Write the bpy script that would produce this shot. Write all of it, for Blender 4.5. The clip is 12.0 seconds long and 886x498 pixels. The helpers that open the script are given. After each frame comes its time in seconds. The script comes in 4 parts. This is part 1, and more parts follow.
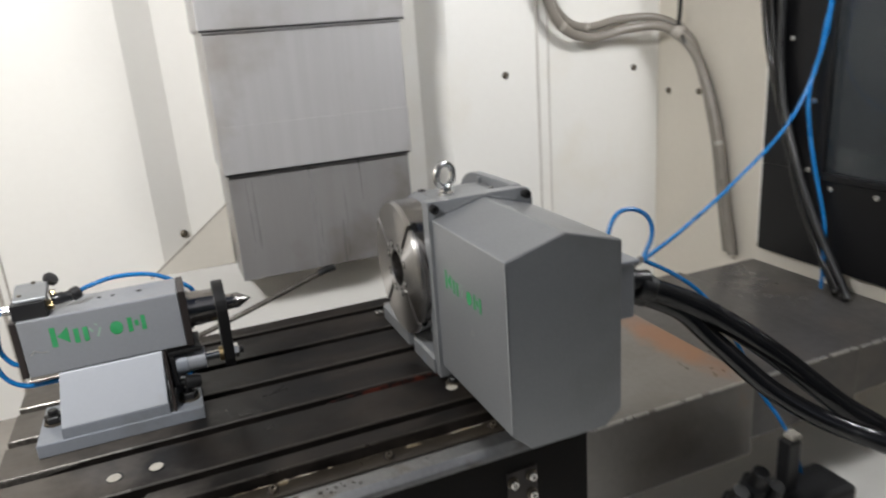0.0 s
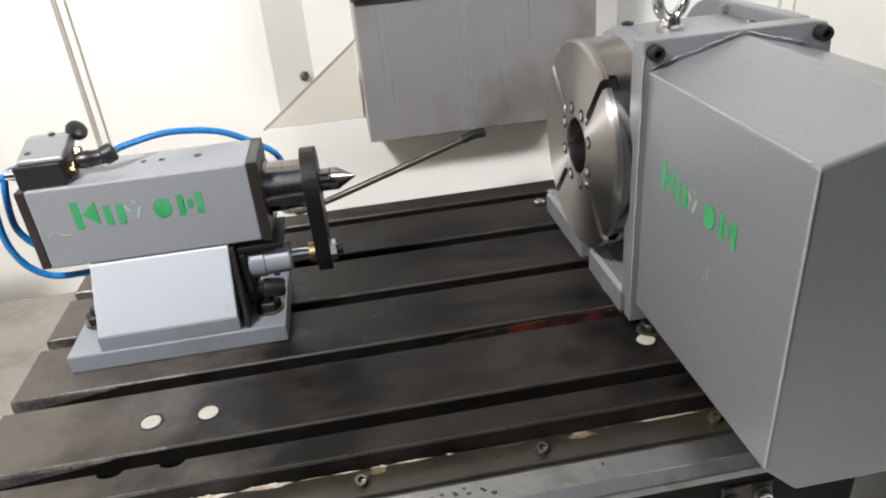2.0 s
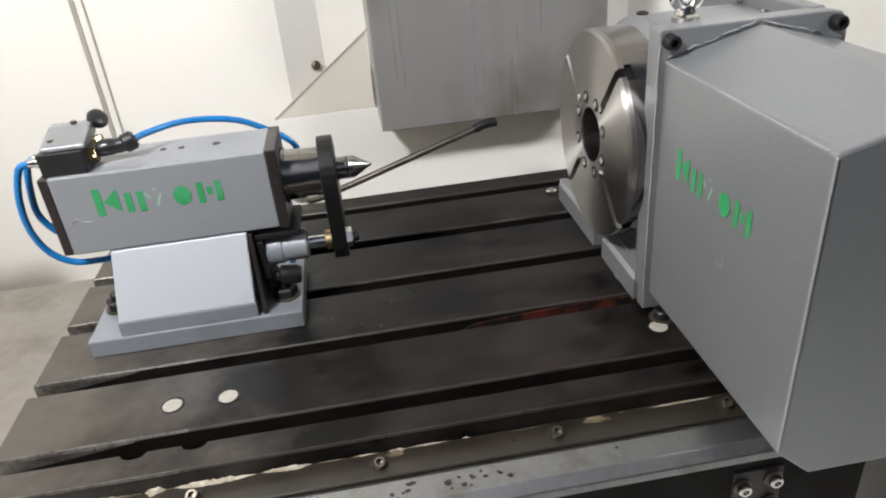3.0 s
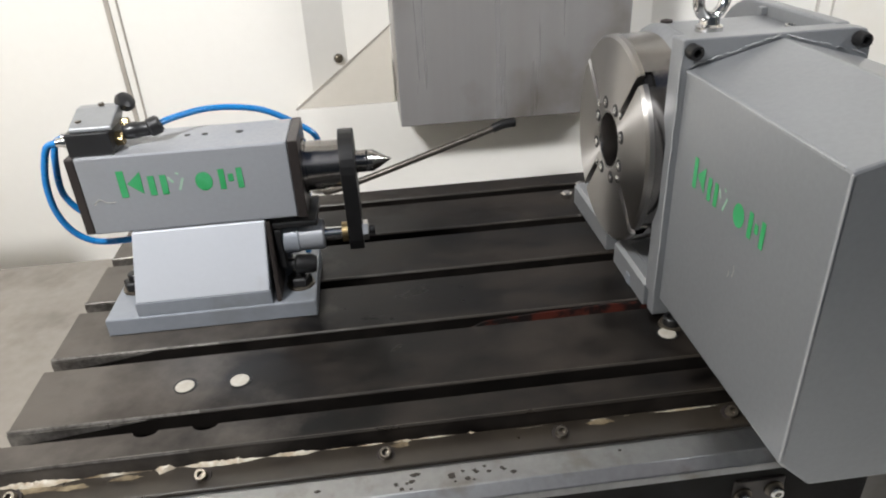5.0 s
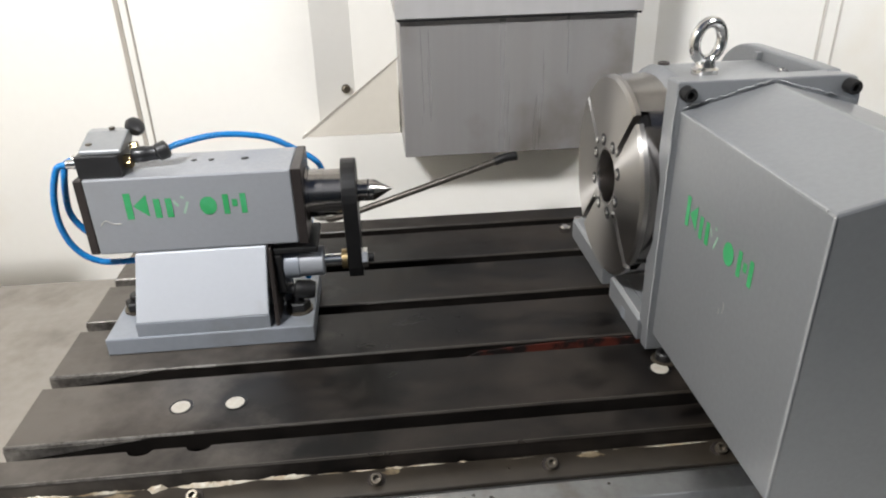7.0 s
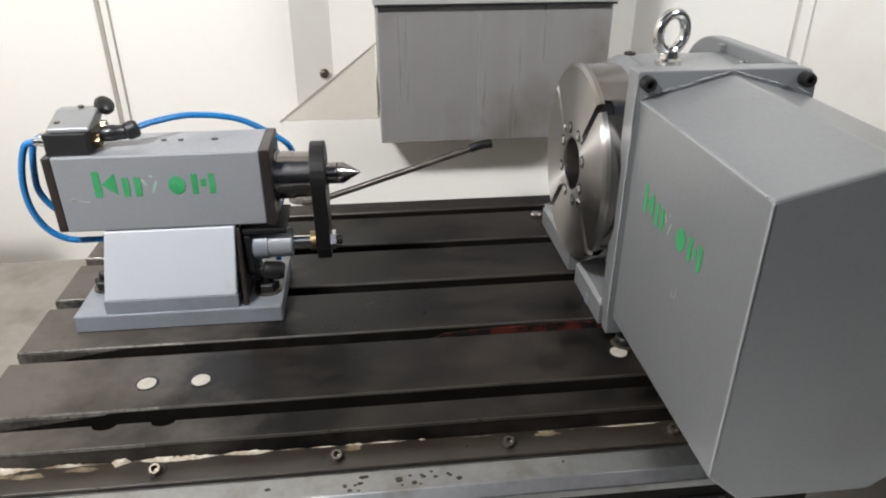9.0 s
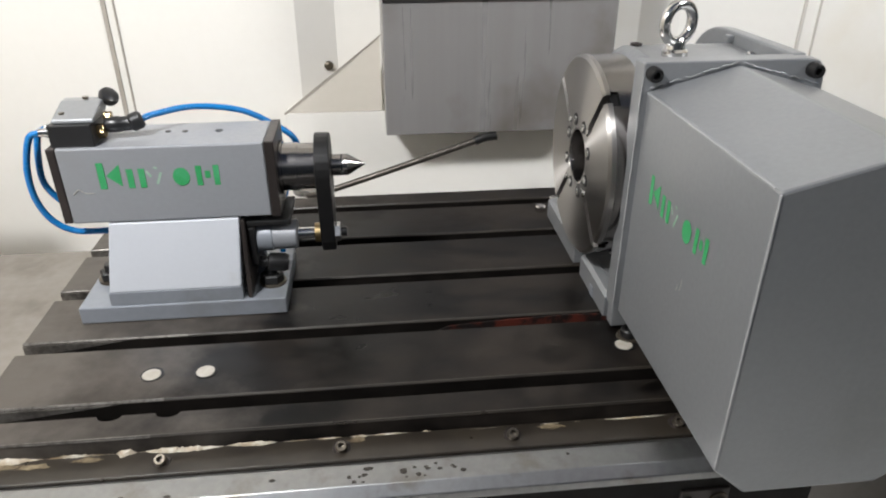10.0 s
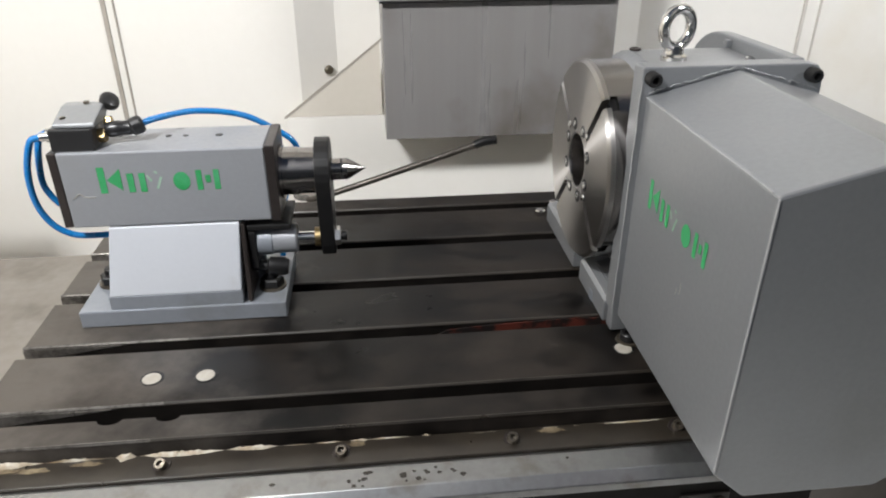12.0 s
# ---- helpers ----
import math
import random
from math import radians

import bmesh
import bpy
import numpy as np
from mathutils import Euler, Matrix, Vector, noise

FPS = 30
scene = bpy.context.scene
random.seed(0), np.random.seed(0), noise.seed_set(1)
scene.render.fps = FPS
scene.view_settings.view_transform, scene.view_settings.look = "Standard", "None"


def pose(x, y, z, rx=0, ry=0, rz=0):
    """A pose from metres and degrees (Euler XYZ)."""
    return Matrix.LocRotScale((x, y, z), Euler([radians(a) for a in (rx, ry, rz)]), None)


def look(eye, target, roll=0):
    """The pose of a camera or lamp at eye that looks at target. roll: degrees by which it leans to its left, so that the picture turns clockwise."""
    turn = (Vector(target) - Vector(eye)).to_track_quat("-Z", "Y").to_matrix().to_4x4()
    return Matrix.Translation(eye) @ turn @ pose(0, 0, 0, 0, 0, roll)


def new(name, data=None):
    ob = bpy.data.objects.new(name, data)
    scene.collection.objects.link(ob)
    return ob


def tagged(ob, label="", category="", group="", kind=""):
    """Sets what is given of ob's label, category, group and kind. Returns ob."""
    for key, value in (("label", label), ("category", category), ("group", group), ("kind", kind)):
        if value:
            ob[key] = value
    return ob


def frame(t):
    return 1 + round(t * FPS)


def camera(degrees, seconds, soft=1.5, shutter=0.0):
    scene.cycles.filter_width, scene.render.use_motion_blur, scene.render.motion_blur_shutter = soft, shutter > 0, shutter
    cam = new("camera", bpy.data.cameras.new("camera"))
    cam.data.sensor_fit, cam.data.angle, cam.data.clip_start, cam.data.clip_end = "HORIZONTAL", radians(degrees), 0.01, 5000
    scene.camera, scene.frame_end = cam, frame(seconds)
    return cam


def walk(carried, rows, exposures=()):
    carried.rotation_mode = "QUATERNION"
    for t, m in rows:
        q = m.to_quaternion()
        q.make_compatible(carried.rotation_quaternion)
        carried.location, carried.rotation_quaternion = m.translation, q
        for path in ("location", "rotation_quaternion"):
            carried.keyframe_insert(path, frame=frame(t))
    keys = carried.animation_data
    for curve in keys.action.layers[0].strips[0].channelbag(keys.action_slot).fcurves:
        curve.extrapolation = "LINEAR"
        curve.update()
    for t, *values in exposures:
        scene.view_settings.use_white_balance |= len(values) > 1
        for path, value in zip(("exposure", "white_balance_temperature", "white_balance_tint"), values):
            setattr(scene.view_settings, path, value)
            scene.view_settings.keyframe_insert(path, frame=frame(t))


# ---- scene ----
cam = camera(64.7, 12.0, soft=2.0, shutter=0.5)
PATH = [
    (0, (0.079, -0.811, 1.396), (0.765, 0.97, 0.796), -4.4),
    (0.2, (0.113, -0.792, 1.392), (0.699, 1.03, 0.81), -4.0),
    (0.5, (0.147, -0.75, 1.377), (0.572, 1.082, 0.698), -3.9),
    (0.7, (0.143, -0.69, 1.36), (0.477, 1.164, 0.688), -3.8),
    (0.8, (0.131, -0.66, 1.342), (0.439, 1.198, 0.67), -2.6),
    (1, (0.131, -0.598, 1.324), (0.314, 1.259, 0.603), -2.9),
    (1.2, (0.131, -0.546, 1.31), (0.366, 1.263, 0.488), -2.5),
    (1.5, (0.153, -0.498, 1.3), (0.421, 1.252, 0.37), -2.7),
    (1.7, (0.159, -0.481, 1.297), (0.457, 1.267, 0.372), -4.0),
    (2, (0.159, -0.47, 1.299), (0.368, 1.283, 0.359), -5.2),
    (2.5, (0.152, -0.469, 1.299), (0.382, 1.291, 0.377), -5.0),
    (3, (0.148, -0.477, 1.301), (0.339, 1.266, 0.339), -5.3),
    (3.5, (0.148, -0.481, 1.302), (0.317, 1.265, 0.341), -5.2),
    (5.3, (0.144, -0.486, 1.305), (0.303, 1.257, 0.337), -2.9),
    (5.5, (0.148, -0.488, 1.303), (0.305, 1.26, 0.343), -3.0),
    (6, (0.148, -0.488, 1.305), (0.304, 1.26, 0.345), -3.2),
    (6.5, (0.146, -0.489, 1.305), (0.295, 1.261, 0.348), -3.1),
    (7, (0.149, -0.495, 1.31), (0.305, 1.288, 0.419), -1.5),
    (9, (0.167, -0.51, 1.31), (0.362, 1.256, 0.39), 0.0),
    (9.5, (0.166, -0.51, 1.309), (0.36, 1.251, 0.38), 0.2),
    (10, (0.167, -0.509, 1.308), (0.348, 1.248, 0.372), -0.1),
    (10.5, (0.167, -0.51, 1.308), (0.348, 1.252, 0.379), -0.1),
    (11, (0.167, -0.511, 1.307), (0.347, 1.252, 0.38), -0.3),
    (11.5, (0.168, -0.51, 1.308), (0.344, 1.252, 0.379), -0.3),
    (12, (0.167, -0.51, 1.309), (0.349, 1.252, 0.382), -0.1),
]
EXPOSURE = [(0, -0.55), (0.5, -0.63), (1.0, -0.72), (1.5, -0.32), (2.0, -0.02), (2.5, -0.08), (3.0, -0.19), (3.5, -0.19), (6.5, -0.19), (7.0, -0.09), (9.0, -0.20), (12.0, -0.20)]
walk(cam, [(t, look(eye, target, roll)) for t, eye, target, roll in PATH], EXPOSURE)

# ---- world, lights ----
world = bpy.data.worlds.new("world")
scene.world = world
world.use_nodes = True
wn = world.node_tree.nodes
sky = wn.new("ShaderNodeTexSky")
sky.sky_type = "NISHITA"
sky.sun_disc = False
sky.sun_elevation, sky.sun_rotation = radians(40), radians(150)
world.node_tree.links.new(sky.outputs[0], wn["Background"].inputs[0])
wn["Background"].inputs[1].default_value = 0.034


def area(name, eye, target, sx, sy, watts, colour):
    data = bpy.data.lights.new(name, "AREA")
    data.shape, data.size, data.size_y, data.energy, data.color = "RECTANGLE", sx, sy, watts, colour
    ob = new(name, data)
    ob.matrix_world = look(eye, target)
    return ob


area("inside_lamp", (-0.41, -0.46, 1.95), (0.0, 0.7, 1.05), 0.22, 0.12, 29, (0.985, 0.985, 0.99))
# second lamp added out of view to brighten the right of the back wall
area("inside_lamp", (1.35, -0.14, 1.74), (0.8, 0.8, 1.2), 0.45, 0.15, 20, (0.985, 0.99, 1.0))
area("shop_light", (-0.8, -3.0, 3.2), (0.2, 0.2, 1.0), 2.6, 1.6, 4, (0.95, 0.975, 1.0))

# ---- materials ----


def surface(name, base, other, rough=0.5, metal=0.0, big=6.0, fine=120.0, spread=0.5, bump=0.1, stretch=(1, 1, 1),
            dirt=None, dirt_amount=0.0, dirt_scale=9.0, rough_var=0.12, coat=0.0, spec=0.5, ior=1.5):
    """A paint, metal or plastic: two tones mixed by a wide and a fine noise, with dirt in blots, uneven gloss and fine relief."""
    m = bpy.data.materials.new(name)
    m.use_nodes = True
    nt = m.node_tree
    n, l = nt.nodes, nt.links
    b = n["Principled BSDF"]
    tc = n.new("ShaderNodeTexCoord")
    mp = n.new("ShaderNodeMapping")
    mp.inputs["Scale"].default_value = stretch
    l.new(tc.outputs["Object"], mp.inputs[0])
    n1 = n.new("ShaderNodeTexNoise")
    n1.inputs["Scale"].default_value, n1.inputs["Detail"].default_value = big, 6
    n2 = n.new("ShaderNodeTexNoise")
    n2.inputs["Scale"].default_value, n2.inputs["Detail"].default_value = fine, 4
    for k in (n1, n2):
        l.new(mp.outputs[0], k.inputs["Vector"])
    mul = n.new("ShaderNodeMath")
    mul.operation = "MULTIPLY_ADD"
    l.new(n2.outputs["Fac"], mul.inputs[0])
    mul.inputs[1].default_value = 0.45
    l.new(n1.outputs["Fac"], mul.inputs[2])
    rng = n.new("ShaderNodeMapRange")
    rng.inputs["From Min"].default_value, rng.inputs["From Max"].default_value = 0.72 - spread / 2, 0.72 + spread / 2
    l.new(mul.outputs[0], rng.inputs["Value"])
    mix = n.new("ShaderNodeMix")
    mix.data_type = "RGBA"
    l.new(rng.outputs[0], mix.inputs["Factor"])
    mix.inputs["A"].default_value, mix.inputs["B"].default_value = (*base, 1), (*other, 1)
    out = mix.outputs["Result"]
    if dirt:
        n3 = n.new("ShaderNodeTexNoise")
        n3.inputs["Scale"].default_value, n3.inputs["Detail"].default_value, n3.inputs["Roughness"].default_value = dirt_scale, 5, 0.55
        l.new(tc.outputs["Object"], n3.inputs["Vector"])
        r3 = n.new("ShaderNodeMapRange")
        r3.inputs["From Min"].default_value, r3.inputs["From Max"].default_value = 0.60 - dirt_amount * 0.3, 0.80 - dirt_amount * 0.2
        l.new(n3.outputs["Fac"], r3.inputs["Value"])
        mix2 = n.new("ShaderNodeMix")
        mix2.data_type = "RGBA"
        l.new(r3.outputs[0], mix2.inputs["Factor"])
        l.new(out, mix2.inputs["A"])
        mix2.inputs["B"].default_value = (*dirt, 1)
        out = mix2.outputs["Result"]
    l.new(out, b.inputs["Base Color"])
    rr = n.new("ShaderNodeMapRange")
    rr.inputs["To Min"].default_value, rr.inputs["To Max"].default_value = max(0.04, rough - rough_var), min(1, rough + rough_var)
    l.new(mul.outputs[0], rr.inputs["Value"])
    rr.inputs["From Min"].default_value, rr.inputs["From Max"].default_value = 0.45, 1.0
    l.new(rr.outputs[0], b.inputs["Roughness"])
    b.inputs["Metallic"].default_value = metal
    b.inputs["Coat Weight"].default_value = coat
    b.inputs["Specular IOR Level"].default_value = spec
    b.inputs["IOR"].default_value = ior
    if bump:
        bp = n.new("ShaderNodeBump")
        bp.inputs["Strength"].default_value, bp.inputs["Distance"].default_value = bump, 0.002
        l.new(mul.outputs[0], bp.inputs["Height"])
        l.new(bp.outputs[0], b.inputs["Normal"])
    return m


M_WALL = surface("cream_enamel", (0.80, 0.782, 0.742), (0.765, 0.745, 0.70), 0.42, 0, 2.2, 60, 0.6, 0.04, dirt=(0.74, 0.70, 0.62), dirt_amount=0.05, dirt_scale=3)
M_STEEL_COVER = surface("worn_cover_steel", (0.50, 0.49, 0.49), (0.41, 0.40, 0.395), 0.38, 0.35, 2.2, 9, 0.8, 0.008, (9, 9, 0.3), dirt=(0.30, 0.265, 0.225), dirt_amount=0.25, dirt_scale=4)
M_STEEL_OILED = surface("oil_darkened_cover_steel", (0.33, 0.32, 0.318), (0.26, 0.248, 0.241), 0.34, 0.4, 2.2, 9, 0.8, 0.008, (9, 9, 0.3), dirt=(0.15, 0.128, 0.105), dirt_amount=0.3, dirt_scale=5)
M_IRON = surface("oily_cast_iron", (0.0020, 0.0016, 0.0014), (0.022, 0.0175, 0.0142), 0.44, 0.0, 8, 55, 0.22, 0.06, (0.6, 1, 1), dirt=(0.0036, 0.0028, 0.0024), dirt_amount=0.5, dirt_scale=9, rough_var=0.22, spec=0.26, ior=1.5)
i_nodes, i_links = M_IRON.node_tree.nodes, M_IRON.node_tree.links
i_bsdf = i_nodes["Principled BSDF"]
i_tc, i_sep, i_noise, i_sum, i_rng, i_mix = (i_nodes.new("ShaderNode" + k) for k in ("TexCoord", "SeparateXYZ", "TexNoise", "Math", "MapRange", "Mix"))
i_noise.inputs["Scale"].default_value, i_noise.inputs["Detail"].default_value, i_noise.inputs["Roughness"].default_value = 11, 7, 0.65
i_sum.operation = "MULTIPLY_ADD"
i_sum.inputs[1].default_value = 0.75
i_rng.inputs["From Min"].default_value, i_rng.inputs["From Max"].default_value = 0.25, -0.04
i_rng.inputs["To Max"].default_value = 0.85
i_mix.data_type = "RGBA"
i_mix.inputs["B"].default_value = (0.098, 0.086, 0.074, 1)  # sheen of the cream wall painted into the iron's left end, fading towards the middle
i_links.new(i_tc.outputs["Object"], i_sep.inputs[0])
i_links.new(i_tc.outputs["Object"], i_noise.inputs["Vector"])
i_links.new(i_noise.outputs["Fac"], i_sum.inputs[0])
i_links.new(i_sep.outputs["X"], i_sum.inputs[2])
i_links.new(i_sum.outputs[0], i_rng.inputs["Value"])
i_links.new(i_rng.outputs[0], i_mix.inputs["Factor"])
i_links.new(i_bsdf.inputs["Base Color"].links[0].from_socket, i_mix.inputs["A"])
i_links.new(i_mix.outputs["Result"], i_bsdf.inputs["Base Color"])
# worn metal, with the highlight on the left slot edges in its colour
M_WORN_GLINT = surface("worn_glinting_edge", (0.20, 0.187, 0.17), (0.045, 0.039, 0.034), 0.36, 0.6, 25, 200, 0.4, 0.03)
# near-black that paints in the shade within and below the T-slots
M_VOID = surface("slot_shade", (0.0035, 0.0030, 0.0027), (0.009, 0.0072, 0.006), 0.6, 0.0, 30, 200, 0.4, 0.1, spec=0.15)
M_WAY = surface("brown_oiled_cover", (0.20, 0.18, 0.158), (0.145, 0.128, 0.112), 0.36, 0.15, 5, 90, 0.6, 0.04, dirt=(0.11, 0.09, 0.072), dirt_amount=0.2, dirt_scale=7, ior=2.0)
r_nodes, r_links = M_WAY.node_tree.nodes, M_WAY.node_tree.links
r_bsdf = r_nodes["Principled BSDF"]
r_tc, r_map, r_len, r_noise, r_sum, r_rng, r_mix = (r_nodes.new("ShaderNode" + k) for k in ("TexCoord", "Mapping", "VectorMath", "TexNoise", "Math", "MapRange", "Mix"))
r_map.vector_type = "TEXTURE"
r_map.inputs["Location"].default_value = (-0.050, -0.03, 0.20)  # the stain's middle, seen from the cover's foot
r_map.inputs["Scale"].default_value = (0.042, 0.15, 0.15)
r_len.operation = "LENGTH"
r_noise.inputs["Scale"].default_value, r_noise.inputs["Detail"].default_value, r_noise.inputs["Roughness"].default_value = 26, 6, 0.65
r_sum.operation = "MULTIPLY_ADD"
r_sum.inputs[1].default_value = 1.5
r_rng.inputs["From Min"].default_value, r_rng.inputs["From Max"].default_value = 2.05, 1.25
r_rng.inputs["To Max"].default_value = 0.9
r_mix.data_type = "RGBA"
r_mix.inputs["B"].default_value = (0.30, 0.125, 0.05, 1)
r_links.new(r_tc.outputs["Object"], r_map.inputs[0])
r_links.new(r_map.outputs[0], r_len.inputs[0])
r_links.new(r_tc.outputs["Object"], r_noise.inputs["Vector"])
r_links.new(r_noise.outputs["Fac"], r_sum.inputs[0])
r_links.new(r_len.outputs["Value"], r_sum.inputs[2])
r_links.new(r_sum.outputs[0], r_rng.inputs["Value"])
r_links.new(r_rng.outputs[0], r_mix.inputs["Factor"])
r_links.new(r_bsdf.inputs["Base Color"].links[0].from_socket, r_mix.inputs["A"])
r_links.new(r_mix.outputs["Result"], r_bsdf.inputs["Base Color"])
M_WAY_OILED = surface("black_oiled_cover", (0.085, 0.08, 0.076), (0.05, 0.047, 0.046), 0.34, 0.15, 4, 60, 0.5, 0.04, dirt=(0.10, 0.085, 0.072), dirt_amount=0.3, dirt_scale=6, ior=1.7)
# wall enamel, yellowed and also darkened for the weaker light on the sides
M_YELLOWED_SHADED = surface("yellowed_shaded_enamel", (0.69, 0.645, 0.565), (0.64, 0.595, 0.515), 0.45, 0, 2.5, 60, 0.6, 0.04)
# a paler brown than the cover on the right
M_WAY_PALE = surface("pale_brown_cover", (0.27, 0.245, 0.215), (0.19, 0.17, 0.148), 0.42, 0.1, 4, 70, 0.6, 0.05, dirt=(0.11, 0.092, 0.075), dirt_amount=0.3, dirt_scale=9, ior=1.7)
M_REDOIL = surface("red_residue", (0.075, 0.018, 0.012), (0.007, 0.0055, 0.005), 0.45, 0.0, 55, 160, 0.16, 0.4)
M_SILL = surface("bare_aluminium_edge", (0.42, 0.425, 0.43), (0.30, 0.30, 0.298), 0.38, 1.0, 8, 140, 0.6, 0.05, dirt=(0.22, 0.20, 0.17), dirt_amount=0.2, dirt_scale=28)
M_APRON = surface("grey_apron_paint", (0.17, 0.165, 0.155), (0.12, 0.115, 0.107), 0.36, 0.3, 6, 80, 0.6, 0.05, dirt=(0.11, 0.09, 0.07), dirt_amount=0.2)
M_STRIP = surface("oil_brown_strip", (0.036, 0.029, 0.021), (0.023, 0.018, 0.013), 0.36, 0.2, 15, 90, 0.6, 0.08, dirt=(0.013, 0.0095, 0.007), dirt_amount=0.4, dirt_scale=22, ior=1.7)
M_GREY = surface("silver_hammer_paint", (0.275, 0.283, 0.293), (0.222, 0.229, 0.237), 0.36, 0.5, 4, 240, 0.7, 0.008, dirt=(0.195, 0.197, 0.195), dirt_amount=0.25, dirt_scale=5, rough_var=0.05)
M_GREY_TS = surface("light_silver_paint", (0.285, 0.295, 0.315), (0.25, 0.258, 0.275), 0.40, 0.3, 6, 200, 0.6, 0.03, dirt=(0.25, 0.255, 0.26), dirt_amount=0.08, dirt_scale=9)
M_BASE = surface("blue_grey_base_paint", (0.24, 0.258, 0.288), (0.195, 0.21, 0.235), 0.38, 0.25, 8, 150, 0.6, 0.05, dirt=(0.16, 0.165, 0.17), dirt_amount=0.1, dirt_scale=12)
M_WHITE = surface("white_riser_paint", (0.50, 0.52, 0.56), (0.46, 0.48, 0.515), 0.42, 0.1, 10, 220, 0.7, 0.04, dirt=(0.40, 0.40, 0.41), dirt_amount=0.08, dirt_scale=16)
M_GROUND = surface("ground_steel", (0.30, 0.285, 0.275), (0.22, 0.205, 0.195), 0.22, 1.0, 10, 300, 0.6, 0.02, (1, 1, 1), rough_var=0.06)
M_FACE = surface("turned_steel", (0.40, 0.385, 0.37), (0.34, 0.325, 0.31), 0.37, 1.0, 6, 12, 0.8, 0.0, (1, 1, 1), rough_var=0.03)
fn, fl = M_FACE.node_tree.nodes, M_FACE.node_tree.links
f_tc, f_off, f_cross = fn.new("ShaderNodeTexCoord"), fn.new("ShaderNodeVectorMath"), fn.new("ShaderNodeVectorMath")
f_off.operation, f_cross.operation = "SUBTRACT", "CROSS_PRODUCT"
f_off.inputs[1].default_value = (0.0, 0.03, 0.146)  # the spindle axis, seen from the foot of the rotary table
f_cross.inputs[1].default_value = (1, 0, 0)
fl.new(f_tc.outputs["Object"], f_off.inputs[0])
fl.new(f_off.outputs[0], f_cross.inputs[0])
fl.new(f_cross.outputs[0], fn["Principled BSDF"].inputs["Tangent"])
fn["Principled BSDF"].inputs["Anisotropic"].default_value = 0.95
fn["Principled BSDF"].inputs["Anisotropic Rotation"].default_value = 0.25
M_CHROME = surface("bright_zinc", (0.72, 0.71, 0.69), (0.60, 0.59, 0.57), 0.16, 1.0, 20, 200, 0.6, 0.02, rough_var=0.05)
M_BOLT = surface("dull_zinc", (0.17, 0.15, 0.12), (0.08, 0.064, 0.047), 0.36, 0.75, 60, 300, 0.6, 0.05)
M_PIPE = surface("tarnished_pipe", (0.10, 0.09, 0.08), (0.05, 0.043, 0.037), 0.38, 0.7, 30, 200, 0.5, 0.05)
M_BLACK = surface("black_oxide", (0.0075, 0.0076, 0.008), (0.013, 0.0125, 0.0125), 0.42, 0.1, 20, 200, 0.6, 0.04, spec=0.3)
M_BROWNBLACK = surface("browned_end_plate", (0.026, 0.022, 0.021), (0.042, 0.034, 0.031), 0.36, 0.4, 20, 200, 0.6, 0.04)
M_PLASTIC = surface("black_plastic", (0.009, 0.009, 0.0095), (0.016, 0.016, 0.017), 0.34, 0.0, 20, 200, 0.6, 0.03)
M_RUBBER = surface("black_hose_rubber", (0.005, 0.005, 0.0055), (0.008, 0.008, 0.0085), 0.17, 0.0, 8, 30, 0.6, 0.0)
M_BLUE = surface("blue_air_tube", (0.010, 0.165, 0.43), (0.008, 0.13, 0.36), 0.25, 0.0, 20, 200, 0.6, 0.0)
M_BRASS = surface("brass", (0.42, 0.33, 0.18), (0.30, 0.22, 0.11), 0.32, 1.0, 60, 200, 0.6, 0.03)
M_GREEN = surface("green_marker_ink", (0.016, 0.225, 0.062), (0.045, 0.29, 0.12), 0.5, 0.0, 70, 500, 0.5, 0.0)
M_GREENTHIN = surface("faded_green_ink", (0.22, 0.42, 0.28), (0.34, 0.42, 0.36), 0.5, 0.0, 90, 500, 0.4, 0.0)
M_PLUG = surface("white_plug", (0.42, 0.395, 0.35), (0.30, 0.275, 0.23), 0.5, 0.0, 60, 300, 0.6, 0.05)
M_SEAL = surface("old_sealant", (0.46, 0.43, 0.36), (0.24, 0.19, 0.12), 0.5, 0.0, 40, 200, 0.35, 0.25, dirt=(0.20, 0.12, 0.05), dirt_amount=0.35, dirt_scale=45)
M_BRIGHT = surface("polished_worn_edge", (0.62, 0.61, 0.58), (0.40, 0.38, 0.35), 0.3, 0.7, 20, 200, 0.5, 0.03)
M_GUARD = surface("guard_enamel", (0.66, 0.62, 0.55), (0.60, 0.56, 0.49), 0.45, 0, 5, 60, 0.6, 0.04)
M_EDGE = surface("rubbed_paint_edge", (0.31, 0.315, 0.32), (0.25, 0.255, 0.26), 0.5, 0.2, 30, 200, 0.5, 0.03)
M_SMEAR = surface("wiped_sealant", (0.075, 0.055, 0.034), (0.20, 0.16, 0.10), 0.45, 0.0, 80, 260, 0.3, 0.1)
M_CONDUIT = surface("grey_conduit", (0.24, 0.215, 0.185), (0.19, 0.17, 0.145), 0.35, 0.0, 20, 200, 0.6, 0.03)
M_GASKET = surface("grey_gasket", (0.40, 0.37, 0.33), (0.31, 0.28, 0.24), 0.5, 0.0, 20, 200, 0.6, 0.03)
M_SEAM = surface("darker_seam_enamel", (0.60, 0.575, 0.53), (0.52, 0.495, 0.45), 0.5, 0.0, 20, 200, 0.6, 0.03)
M_BLACKDOOR = surface("black_door_paint", (0.0045, 0.0045, 0.0052), (0.007, 0.007, 0.008), 0.36, 0.0, 6, 100, 0.6, 0.03, spec=0.3)
